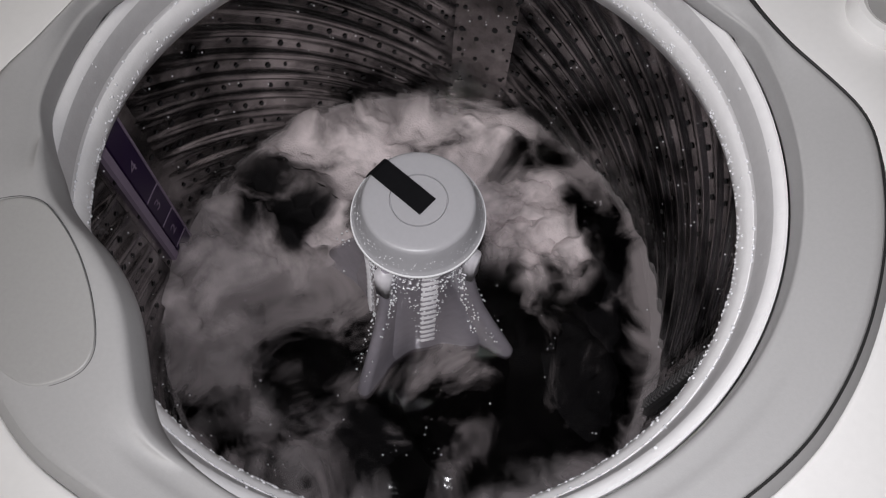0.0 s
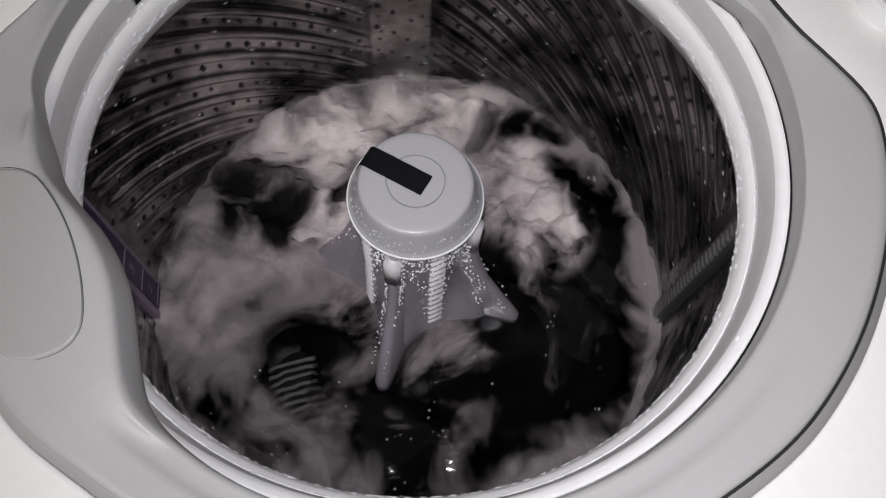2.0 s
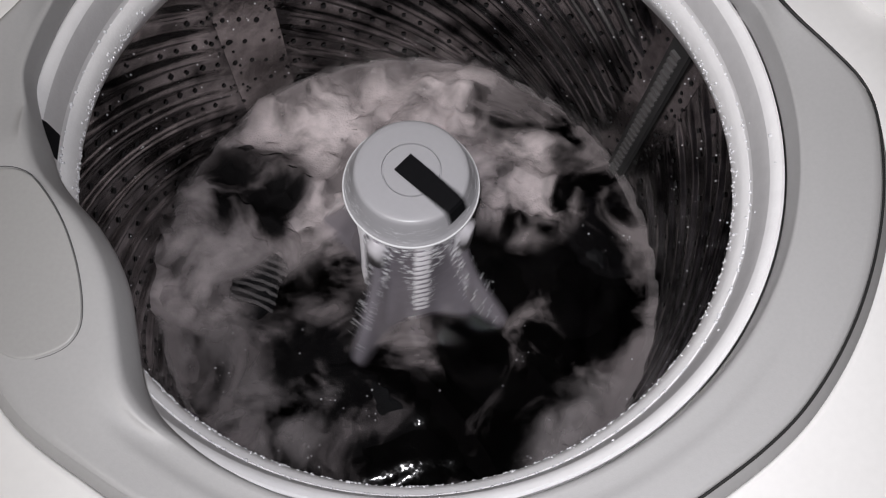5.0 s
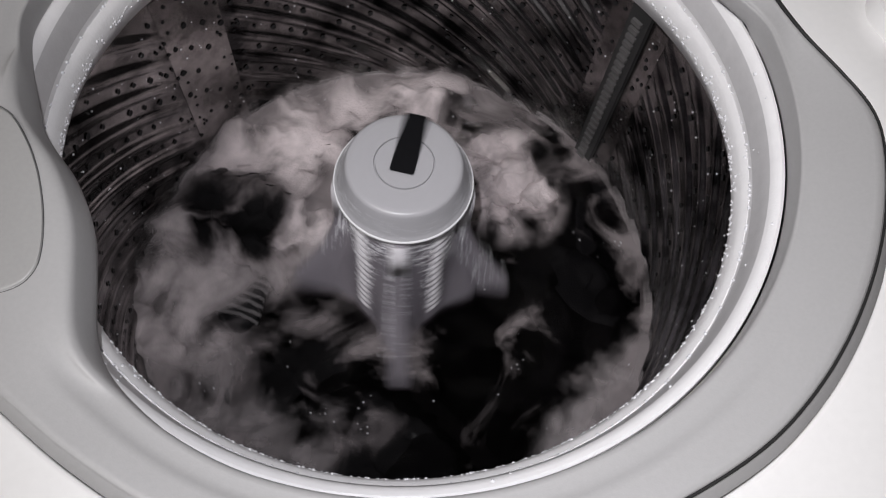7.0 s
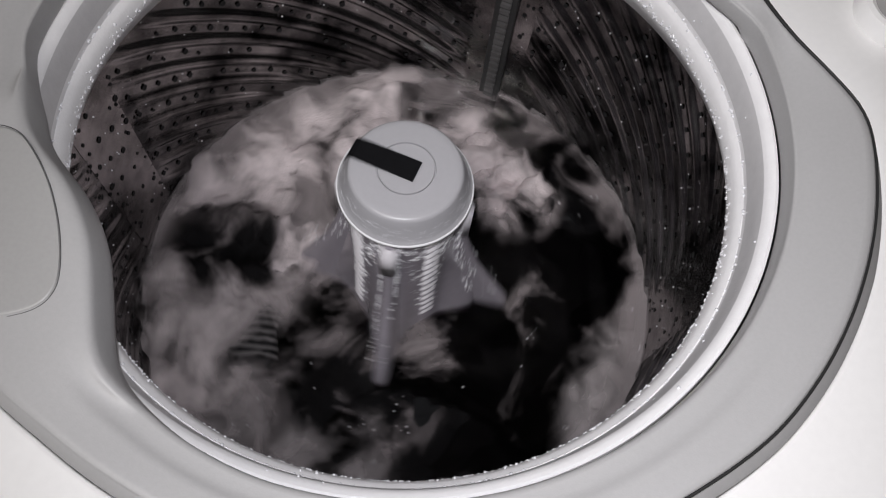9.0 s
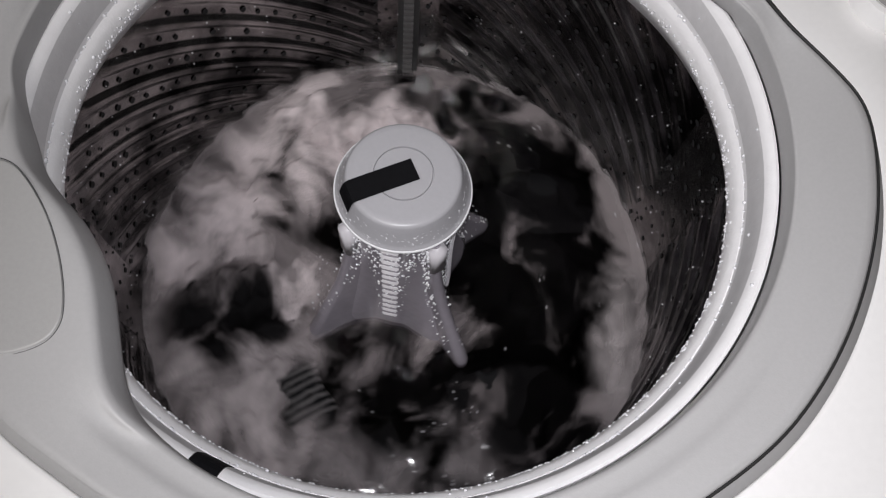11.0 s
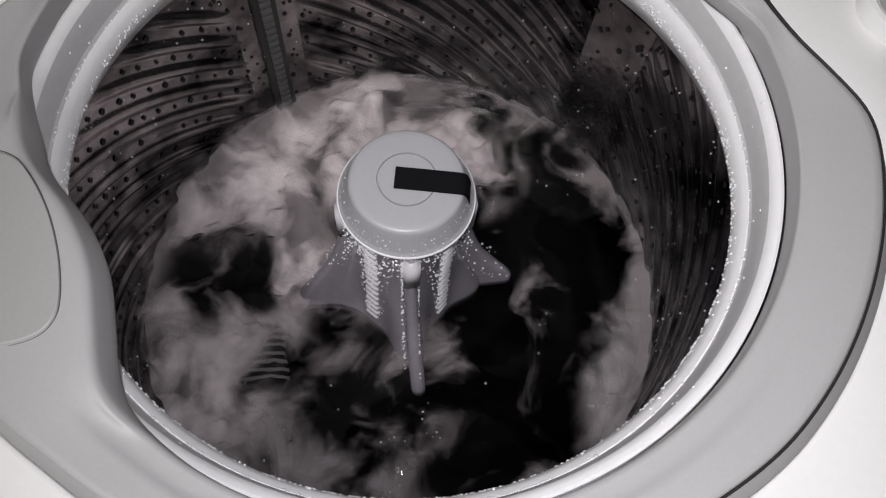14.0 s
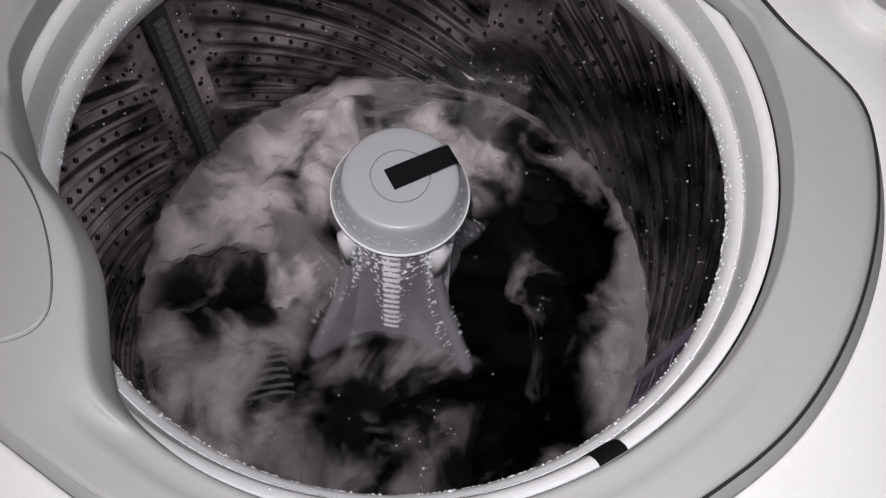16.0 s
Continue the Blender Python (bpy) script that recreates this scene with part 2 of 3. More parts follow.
def ribbon(name, rows, width, mat, parent, label="", thick=0.0004):
    """A strip of tape: rows of (radius, height) in the plane of angle 0, with a width across and a thickness."""
    verts, faces, n = [], [], len(rows)
    nor = []
    for i in range(n):
        a, b = rows[max(0, i - 1)], rows[min(n - 1, i + 1)]
        d = Vector((b[0] - a[0], b[1] - a[1])).normalized()
        nor.append((d[1], -d[0]))
    for side in (0, 1):
        for i, (r, z) in enumerate(rows):
            k = (0.2 + side) * thick
            x, h = r - nor[i][0] * k, z - nor[i][1] * k
            verts += [(x, -width / 2, h), (x, width / 2, h)]
    m = 2 * n
    for i in range(n - 1):
        for s in (0, m):
            faces.append((s + 2 * i, s + 2 * i + 1, s + 2 * i + 3, s + 2 * i + 2))
        for e in (0, 1):
            faces.append((2 * i + e, 2 * i + 2 + e, m + 2 * i + 2 + e, m + 2 * i + e))
    for i in (0, n - 1):
        faces.append((2 * i, 2 * i + 1, m + 2 * i + 1, m + 2 * i))
    ob = mesh_object(name, verts, faces, mat, parent, label, smooth=False)
    return ob


# ---- the room that closes the place ----
def slab(name, size, at, mat):
    return tagged(part(name, box_bm(*size, at=at), mat, smooth=False), kind="structure")


slab("floor", (3.0, 3.0, 0.1), (0.1, -0.5, -1.03), FLOOR_TILE)
slab("ceiling", (3.0, 3.0, 0.1), (0.1, -0.5, 1.55), WALL_PAINT)
slab("wall_north", (3.0, 0.1, 2.5), (0.1, 0.6, 0.25), WALL_PAINT)
slab("wall_south", (3.0, 0.1, 2.5), (0.1, -2.0, 0.25), WALL_PAINT)
slab("wall_west", (0.1, 2.48, 2.5), (-1.35, -0.7, 0.25), WALL_PAINT)
slab("wall_east", (0.1, 2.48, 2.5), (1.55, -0.7, 0.25), WALL_PAINT)

# ---- washing machine ----
machine = tagged(new("washing_machine"), "white top-loading washing machine with its lid open, running", "washing machine")
TOP = 0.075
LEFT_IN = 0.0015
BULGE = [(178, 0.2515), (182, 0.2490), (185, 0.2450), (188, 0.2405), (190, 0.237), (193, 0.2325), (196, 0.230), (199, 0.2265), (202, 0.221), (205, 0.2154), (208, 0.2103), (211, 0.2077), (214, 0.2062), (217, 0.2061), (220, 0.2074),
         (223, 0.2104), (226, 0.2154), (229, 0.2212), (232, 0.2284), (235, 0.2359), (238, 0.2416), (241, 0.2448), (245, 0.2470), (250, 0.2492), (256, 0.2508), (263, 0.2522)]
SEAM = [(-180, 0.277), (-155, 0.288), (-130, 0.2905), (-121, 0.2845), (-111, 0.283), (-90, 0.285), (-49, 0.290), (-38, 0.295), (-28, 0.2965), (-18, 0.2975), (-8, 0.299), (3, 0.2995), (5.5, 0.2985),
        (8, 0.296), (12, 0.284), (19, 0.266), (25, 0.259), (32, 0.2575), (45, 0.262), (60, 0.272), (90, 0.30), (120, 0.272), (140, 0.260), (155, 0.254),
        (165, 0.257), (172, 0.2635), (178, 0.276), (180, 0.277)]


BACK = [(24, 0.2525), (27, 0.2480), (30, 0.2425), (34, 0.2370), (38, 0.2335), (50, 0.2300), (90, 0.2290), (130, 0.2310), (148, 0.2360), (155, 0.2415), (161, 0.2475), (166, 0.2515), (170, 0.2525)]


def inner_radius(deg):
    d = deg % 360
    lip = 0.2520 + 0.0005 * math.cos(radians(d)) - LEFT_IN * max(0.0, math.cos(radians(d - 165))) ** 2
    if 24 < d < 170:
        return min(lip, interp(d, BACK))
    return min(lip, interp(d, BULGE)) if 178 < d < 263 else lip


def smooth_curve(fn, deg, spread=2.0):
    return sum(fn(deg + k * spread / 2) * w for k, w in ((-2, 1), (-1, 2), (0, 3), (1, 2), (2, 1))) / 9


def outer_radius(deg):
    return interp((deg + 180) % 360 - 180, SEAM)


def bulge_weight(deg):
    d = deg % 360
    return max(0.0, min(1.0, (d - 186) / 10, (246 - d) / 14))


def band(deg):
    """The width of the bevelled skirt outside the seam."""
    return interp((deg + 180) % 360 - 180, [(-180, 0.0045), (-130, 0.005), (-95, 0.007), (-60, 0.0085), (-15, 0.008), (2, 0.0045), (8, 0.0025), (60, 0.0025), (150, 0.0025), (180, 0.0045)])


def build_surround():
    """The grey collar round the opening, with a bulge that carries the dispenser lid."""
    n, verts, faces, m = 360, [], [], 0
    for i in range(n):
        deg = i * 360 / n
        a = radians(deg)
        ri, ro, w = smooth_curve(inner_radius, deg), smooth_curve(outer_radius, deg, 3.0), bulge_weight(deg)
        w = w * w * (3 - 2 * w)
        lip, round_in = TOP - 0.010 + 0.009 * w, 0.002 + 0.0035 * max(0.0, -math.sin(a)) + 0.008 * w
        over = max(0.0, min(1.0, (0.2515 - ri) / 0.004)) * (1 - w) * (1.0 if 20 < deg < 172 else 0.0)
        rows = [(ri + 0.012, 0.040 + 0.009 * over), (ri + 0.001, 0.041 + 0.009 * over), (ri, 0.046 + 0.007 * over)]
        for k, q in enumerate(np.linspace(0.1, math.pi / 2, 7)):
            # plain round lip, and on the bulge a steep side under a flatter sloping shoulder
            side, rise = ((0.0008, 0.053), (0.0022, 0.061), (0.0036, 0.0675), (0.0046, 0.0702), (0.0062, 0.0720), (0.0088, 0.0733), (round_in, lip))[k]
            rows.append((ri + (1 - w) * round_in * (1 - math.cos(q)) + w * side, (1 - w) * (lip - round_in * (1 - math.sin(q))) + w * rise))
        base = ri + round_in
        gap = max(0.003, ro - 0.002 - base)
        front = max(0.0, min(1.0, (-math.sin(a) - 0.35) * 4)) * (1 - w)
        rows += [(base + gap * f, lip + (TOP - lip) * f ** 0.8 + front * dip) for f, dip in ((0.15, -0.0006), (0.30, -0.0010), (0.34, 0.0003), (0.5, 0.0002), (0.7, 0), (0.9, 0))]
        rows += [(ro - 0.0012, TOP - 0.0002), (ro - 0.0002, TOP - 0.0014), (ro + 0.0006, TOP - 0.003), (ro + band(deg), TOP - 0.0046), (ro + band(deg) + 0.001, TOP - 0.014)]
        m = len(rows)
        verts += [(r * math.cos(a), r * math.sin(a), z) for r, z in rows]
    for i in range(n):
        j = (i + 1) % n
        faces += [(i * m + k, j * m + k, j * m + k + 1, i * m + k + 1) for k in range(m - 1)]
    return mesh_object("collar", verts, faces, GREY_PLASTIC, machine, "grey plastic collar round the tub opening")


build_surround()


def build_top_panel():
    n, verts, faces, m = 360, [], [], 0
    for i in range(n):
        deg = i * 360 / n
        a = radians(deg)
        ro = smooth_curve(outer_radius, deg, 3.0) + band(deg) + 0.0012
        c, s = abs(math.cos(a)), abs(math.sin(a))
        edge = min(0.343 / max(c, 1e-6), (0.36 if math.sin(a) < 0 else 0.33) / max(s, 1e-6))
        edge = max(edge, ro + 0.02)
        zt = TOP - 0.007
        rows = [(ro, zt - 0.02), (ro, zt - 0.003), (ro + 0.0006, zt - 0.0008), (ro + 0.003, zt), ((ro + edge) / 2, zt + 0.001), (edge - 0.006, zt), (edge - 0.0015, zt - 0.002), (edge, zt - 0.008), (edge, zt - 0.06)]
        m = len(rows)
        verts += [(r * math.cos(a), r * math.sin(a), z) for r, z in rows]
    for i in range(n):
        j = (i + 1) % n
        faces += [(i * m + k, j * m + k, j * m + k + 1, i * m + k + 1) for k in range(m - 1)]
    mesh_object("top_panel", verts, faces, WHITE_ENAMEL, machine, "white enamelled top panel")


build_top_panel()
for at, size in (((0, -0.352, -0.48), (0.68, 0.012, 0.98)), ((0, 0.322, -0.48), (0.68, 0.012, 0.98)), ((-0.336, -0.015, -0.48), (0.012, 0.66, 0.98)), ((0.336, -0.015, -0.48), (0.012, 0.66, 0.98))):
    part("cabinet_panel", box_bm(*size, bevel=0.003, at=at), WHITE_ENAMEL, machine, smooth=False)


def build_gasket():
    """The black rubber bead in the seam, from the front edge round to the back corner."""
    verts, faces, n, k = [], [], 140, 6
    for i in range(n):
        deg = -92 + 168 * i / (n - 1)
        a, r = radians(deg), smooth_curve(outer_radius, deg, 3.0) + 0.0008
        w = 0.0009 + 0.0008 * max(0, min(1, (deg - 5) / 25))
        for q in range(k):
            b = 2 * math.pi * q / k
            rr = r + w * math.cos(b)
            verts.append((rr * math.cos(a), rr * math.sin(a), TOP - 0.0006 + w * math.sin(b)))
    faces = [(i * k + q, (i + 1) * k + q, (i + 1) * k + (q + 1) % k, i * k + (q + 1) % k) for i in range(n - 1) for q in range(k)]
    mesh_object("gasket", verts, faces, RUBBER, machine, "black rubber seam")


build_gasket()


def build_dispenser_lid():
    """A flush rounded lid on the bulge, with a groove round it."""
    outline = [(-0.262, -0.090), (-0.240, -0.079), (-0.222, -0.080), (-0.207, -0.092), (-0.192, -0.110), (-0.180, -0.130), (-0.172, -0.148), (-0.1675, -0.163),
               (-0.1672, -0.173), (-0.1715, -0.182), (-0.182, -0.189), (-0.196, -0.1925), (-0.213, -0.186), (-0.232, -0.170), (-0.252, -0.135), (-0.264, -0.108)]
    pts = []
    n = len(outline)
    for i in range(n):
        p = [Vector(outline[(i + d) % n]) for d in (-1, 0, 1, 2)]
        for f in (0, 0.25, 0.5, 0.75):
            pts.append(0.5 * ((2 * p[1]) + (p[2] - p[0]) * f + (2 * p[0] - 5 * p[1] + 4 * p[2] - p[3]) * f * f + (3 * p[1] - p[0] - 3 * p[2] + p[3]) * f ** 3))
    c = sum(pts, Vector((0, 0))) / len(pts)

    def plate(name, scale_rows, mat, label):
        verts, faces, m = [], [], len(pts)
        for s, z in scale_rows:
            verts += [(*(c + (p - c) * s), z) for p in pts]
        for k in range(len(scale_rows) - 1):
            faces += [(k * m + i, k * m + (i + 1) % m, (k + 1) * m + (i + 1) % m, (k + 1) * m + i) for i in range(m)]
        faces.append(tuple(range((len(scale_rows) - 1) * m, len(scale_rows) * m)))
        return sharpen(mesh_object(name, verts, faces, mat, machine, label), 50)

    zt = TOP - 0.0005
    plate("lid_groove", [(1.004, zt - 0.010), (1.004, zt + 0.0002), (0.999, zt + 0.0002), (0.99, zt - 0.007)], RUBBER, "dark groove round the dispenser lid")
    plate("dispenser_lid", [(0.994, zt - 0.008), (0.994, zt - 0.0004), (0.975, zt + 0.0008), (0.955, zt + 0.0009), (0.93, zt + 0.0009), (0.6, zt + 0.0009), (0.2, zt + 0.0009)], LID_PLASTIC, "grey dispenser lid, closed")


build_dispenser_lid()
# the raised cup at the back corner of the top panel
cup = lathe("bleach_cup", [(0.030, TOP - 0.008), (0.030, TOP + 0.004), (0.0285, TOP + 0.008), (0.025, TOP + 0.009), (0.021, TOP + 0.007), (0.0195, TOP - 0.004), (0.0, TOP - 0.004)], WHITE_ENAMEL, machine, "white raised cup with a grey hollow", n=64)
cup.location = (0.326, 0.128, 0)
hollow = lathe("cup_floor", [(0.0198, TOP - 0.003), (0.001, TOP - 0.0025)], LID_PLASTIC, cup, "grey hollow of the cup", n=48)

# ---- wash basket, which turns ----
RIBS, WALL_R, WATER_Z, TWIST = 38, 0.262, -0.271, 285.0


def plain_panel(deg):
    """1 on the ribbed panels of the wall, 0 on the four plain upright bands between them."""
    near = min(abs((deg - c + 180) % 360 - 180) for c in (-20, 80, 171, 260))
    return max(0.0, min(1.0, (near - 7) / 4))


def build_wall():
    """The steel wall: slanting ribs pressed into it, their ends fading out above and below."""
    n, zs = RIBS * 12, [-0.03, -0.04] + [-0.048 - 0.011 * i for i in range(23)] + [-0.31, -0.36, -0.40]
    verts, faces, m = [], [], len(zs)
    for i in range(n):
        f = (i / 12) % 1.0
        rise = max(0.0, min(1.0, f / 0.16, (0.62 - f) / 0.30))
        rise = rise * rise * (3 - 2 * rise)
        for z in zs:
            deg = 360 * i / n + TWIST * (max(z, -0.31) + 0.05)
            end = max(0.0, min(1.0, (-0.042 - z) / 0.02, (z + 0.31) / 0.04))
            uneven = 0.75 + 0.5 * noise.noise(Vector((math.cos(radians(deg)) * 2.5, math.sin(radians(deg)) * 2.5, z * 9)))
            r = WALL_R - 0.0046 * rise * end * uneven * plain_panel(deg) - (0.005 if z < -0.39 else 0)
            verts.append((r * math.cos(radians(deg)), r * math.sin(radians(deg)), z))
    for i in range(n):
        j = (i + 1) % n
        faces += [(i * m + k, j * m + k, j * m + k + 1, i * m + k + 1) for k in range(m - 1)]
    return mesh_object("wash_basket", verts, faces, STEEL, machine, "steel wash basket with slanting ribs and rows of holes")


basket = build_wall()
RING = [(0.264, -0.032), (0.250, -0.030), (0.239, -0.012), (0.2358, -0.005), (0.235, -0.001), (0.2353, 0.003), (0.2364, 0.0078), (0.2380, 0.0112), (0.2404, 0.0139), (0.2408, 0.0118),
        (0.2415, 0.0122), (0.2417, 0.018), (0.2424, 0.028), (0.2432, 0.0365), (0.2448, 0.0412), (0.2472, 0.0440), (0.2492, 0.0452), (0.2512, 0.0448), (0.2522, 0.042)]
lathe("balance_ring", RING, RING_PLASTIC, basket, "light grey plastic balance ring", n=192)
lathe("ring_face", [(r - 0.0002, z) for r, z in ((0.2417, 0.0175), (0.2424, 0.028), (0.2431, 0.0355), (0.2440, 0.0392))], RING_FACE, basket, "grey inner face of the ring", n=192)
lathe("basket_floor", [(0.258, -0.40), (0.2, -0.395), (0.05, -0.385), (0.001, -0.385)], BASE, basket, "dark basket floor under water", n=96)


def build_holes():
    """Rows of drain holes along the slanting lands between the ribs, and freely on the plain bands."""
    verts, faces, k, places, dots = [], [], 7, [], random.Random(8)
    for i in range(RIBS):
        for q in range(17):
            z = -0.058 - 0.0130 * q - (0.0065 if i % 2 else 0)
            if dots.random() > 0.2:
                places.append((360 * (i + 0.80) / RIBS + TWIST * (z + 0.05) + dots.gauss(0, 0.25), z + dots.gauss(0, 0.0012), dots.uniform(0.0019, 0.0031), 0.0))
    for c in (-20, 80, 260):
        for q in range(46):
            d = dots.uniform(4, 10) * dots.choice((-1, 1))
            places.append((c + d, dots.uniform(-0.27, -0.05), 0.0015, 0.0))
    # the upper rows are single pressed holes, three sizes that share their meshes
    sizes = []
    for size in (0.0018, 0.0024, 0.0030):
        me = bpy.data.meshes.new("drain_hole")
        ring = [(0.0, size * math.cos(2 * math.pi * t / 8), 1.15 * size * math.sin(2 * math.pi * t / 8)) for t in range(8)]
        me.from_pydata(ring + [(0.0003, 0.0, 0.0)], [], [(t, (t + 1) % 8, 8) for t in range(8)])
        me.materials.append(HOLE)
        sizes.append((size, me))
    places.sort(key=lambda p: -p[1])
    for deg, z, size, lift in places[:300]:
        ob = new("drain_hole", min(sizes, key=lambda p: abs(p[0] - size))[1])
        ob.parent = basket
        ob.matrix_basis = pose(0, 0, 0, 0, 0, deg) @ pose(WALL_R - 0.0011, 0, z)
    for deg, z, size, lift in places[300:]:
        h, r = len(verts), WALL_R - 0.0010 - lift
        for b in (2 * math.pi * t / k for t in range(k)):
            aa = radians(deg) + size * math.cos(b) / WALL_R
            verts.append((r * math.cos(aa), r * math.sin(aa), z + 1.15 * size * math.sin(b)))
        verts.append(((r + 0.0003) * math.cos(radians(deg)), (r + 0.0003) * math.sin(radians(deg)), z))
        faces += [(h + t, h + (t + 1) % k, h + k) for t in range(k)]
    ob = mesh_object("perforation", verts, faces, HOLE, basket, "small dark drain holes low on the wall")
    tagged(ob, kind="stuff")


build_holes()


def wall_strip(name, deg0, deg1, z0, z1, proud, mat, label="", n=6):
    """A curved plate on the basket wall between two angles and two heights."""
    verts, faces = [], []
    for i in range(n):
        a = radians(deg0 + (deg1 - deg0) * i / (n - 1))
        for r, z in ((WALL_R, z0), (WALL_R - proud, z0), (WALL_R - proud, z1), (WALL_R, z1)):
            verts.append((r * math.cos(a), r * math.sin(a), z))
    for i in range(n - 1):
        faces += [(4 * i + k, 4 * i + 4 + k, 4 * i + 5 + k, 4 * i + 1 + k) for k in range(3)]
    faces += [(0, 1, 2, 3), (4 * n - 4, 4 * n - 3, 4 * n - 2, 4 * n - 1)]
    return mesh_object(name, verts, faces, mat, basket, label, smooth=False)


for c in (-20, 80, 171, 260):
    sharpen(wall_strip("wall_panel", c - 7, c + 7, -0.33, -0.046, 0.0005, PANEL_STEEL, "plain steel band between the ribbed panels", n=24))
wall_strip("level_label", 168.2, 173.3, -0.285, -0.032, 0.0045, PURPLE, "dark purple fill level label on the basket wall")
wall_strip("label_bar", 174.0, 175.8, -0.285, -0.032, 0.0055, LABEL_LINE, "pale bar beside the purple label")
wall_strip("label_edge", 167.7, 168.1, -0.285, -0.032, 0.0052, LABEL_LINE)
for z in (-0.152, -0.202, -0.25):
    wall_strip("label_line", 168.2, 173.3, z - 0.0009, z + 0.0009, 0.0050, LABEL_LINE)


def label_digit(text, deg, z, size):
    """A printed figure on the level label, facing the middle of the tub."""
    data = bpy.data.curves.new("label_digit", "FONT")
    data.body, data.size, data.extrude = text, size, 0.0001
    data.align_x, data.align_y = "CENTER", "CENTER"
    data.materials.append(LABEL_LINE)
    ob = new("label_digit", data)
    ob.parent = basket
    ob.matrix_basis = pose(0, 0, 0, 0, 0, deg) @ pose(WALL_R - 0.0050, 0, z, 90, 0, -90)


for text, z in (("4", -0.100), ("3", -0.171), ("2", -0.225)):
    label_digit(text, 171.1, z, 0.019)
wall_strip("rack_strip", -22.6, -17.6, -0.30, -0.035, 0.006, RACK, "grey toothed strip on the basket wall")
for i in range(26):
    wall_strip("rack_tooth", -21.3, -18.9, -0.05 - 0.0095 * i - 0.0048, -0.05 - 0.0095 * i, 0.0095, TOOTH)

ring_tape = ribbon("ring_tape", [(r, z) for r, z in RING[11:18]], 0.019, TAPE, basket, "black tape mark on the balance ring")
ring_tape.matrix_basis = pose(0, 0, 0, 0, 0, 135)


def droplets(name, places, parent, label):
    """Little beads of water: rows of (place, radius)."""
    verts, faces = [], []
    for (x, y, z), r in places:
        h = len(verts)
        for ring, (c, u) in enumerate(((1.0, 0.0), (0.72, 0.69), (-0.72, -0.69))):
            for s in range(6):
                b = s * math.pi / 3 + ring * 0.5
                verts.append((x + r * c * math.cos(b) if ring < 2 else x + r * 0.72 * math.cos(b), y + r * abs(c) * math.sin(b), z + r * u))
        verts += [(x, y, z + r), (x, y, z - r)]
        faces += [(h + s, h + (s + 1) % 6, h + 6 + (s + 1) % 6, h + 6 + s) for s in range(6)]
        faces += [(h + 6 + s, h + 6 + (s + 1) % 6, h + 18) for s in range(6)]
        faces += [(h + (s + 1) % 6, h + s, h + 12 + s, h + 12 + (s + 1) % 6) for s in range(6)]
        faces += [(h + 12 + (s + 1) % 6, h + 12 + s, h + 19) for s in range(6)]
    ob = mesh_object(name, verts, faces, DROP, parent, label)
    return tagged(ob, kind="stuff")


rnd = random.Random(4)


def ring_drops():
    rows = []
    for i in range(1150):
        a, z = rnd.uniform(0, 2 * math.pi), abs(rnd.gauss(0, 0.0035)) - 0.003
        r = 0.2352 + 0.0003 * max(0, z * 300)
        rows.append(((r * math.cos(a), r * math.sin(a), z), rnd.uniform(0.0004, 0.0014)))
    for i in range(230):
        a = rnd.uniform(0, 2 * math.pi)
        rows.append(((0.2409 * math.cos(a), 0.2409 * math.sin(a), 0.0135 + rnd.uniform(-0.001, 0.001)), rnd.uniform(0.0006, 0.0014)))
    for i in range(60):
        a, z = rnd.uniform(0, 2 * math.pi), rnd.uniform(0.004, 0.044)
        r = interp(z, [(p[1], p[0]) for p in RING[4:9] + RING[11:16]])
        rows.append(((r * math.cos(a), r * math.sin(a), z), rnd.uniform(0.0005, 0.0014)))
    return rows


def wall_drops():
    rows = []
    for i in range(430):
        a, z = rnd.uniform(0, 2 * math.pi), -0.035 - 0.21 * rnd.random() ** 1.4
        r = WALL_R - 0.0036
        rows.append(((r * math.cos(a), r * math.sin(a), z), rnd.choice((0.0003, 0.0004, 0.0006, 0.0009))))
    return rows


droplets("wall_dew", wall_drops(), basket, "beads of water on the steel wall")
droplets("ring_dew", ring_drops(), basket, "beads of water on the ring")

# ---- agitator, which swings to and fro ----
CAP_Z = -0.0357
barrel_profile = [(0.030, -0.058), (0.050, -0.060), (0.0505, -0.066), (0.0475, -0.072), (0.0465, -0.085), (0.0455, -0.12), (0.0455, -0.16), (0.0465, -0.195), (0.0475, -0.220), (0.0485, -0.245), (0.0495, -0.265),
                  (0.0505, -0.280), (0.0510, -0.295), (0.0510, -0.315), (0.0500, -0.380)]


def build_column():
    """The column, round at the head and spreading into a four-pointed star with hollow sides at the foot."""
    n, m, verts, faces = 144, len(barrel_profile), [], []
    for i in range(n):
        a = 2 * math.pi * i / n
        star = abs(math.cos(2 * (a - radians(10)))) ** 5
        for k, (r, z) in enumerate(barrel_profile):
            down = max(0.0, min(1.0, (-z - 0.10) / 0.15)) if k <= 11 else (1.0 if k == 12 else 0.0)
            rr = r + 0.030 * star * down ** 1.8
            zz = z - (0.008 * star * max(0.0, down - 0.6) / 0.4 if k <= 12 else 0.0)
            verts.append((rr * math.cos(a), rr * math.sin(a), zz))
    for i in range(n):
        j = (i + 1) % n
        faces += [(i * m + k, j * m + k, j * m + k + 1, i * m + k + 1) for k in range(m - 1)]
    return sharpen(mesh_object("agitator", verts, faces, BARREL, machine, "grey-violet plastic agitator column with four vanes"), 50)


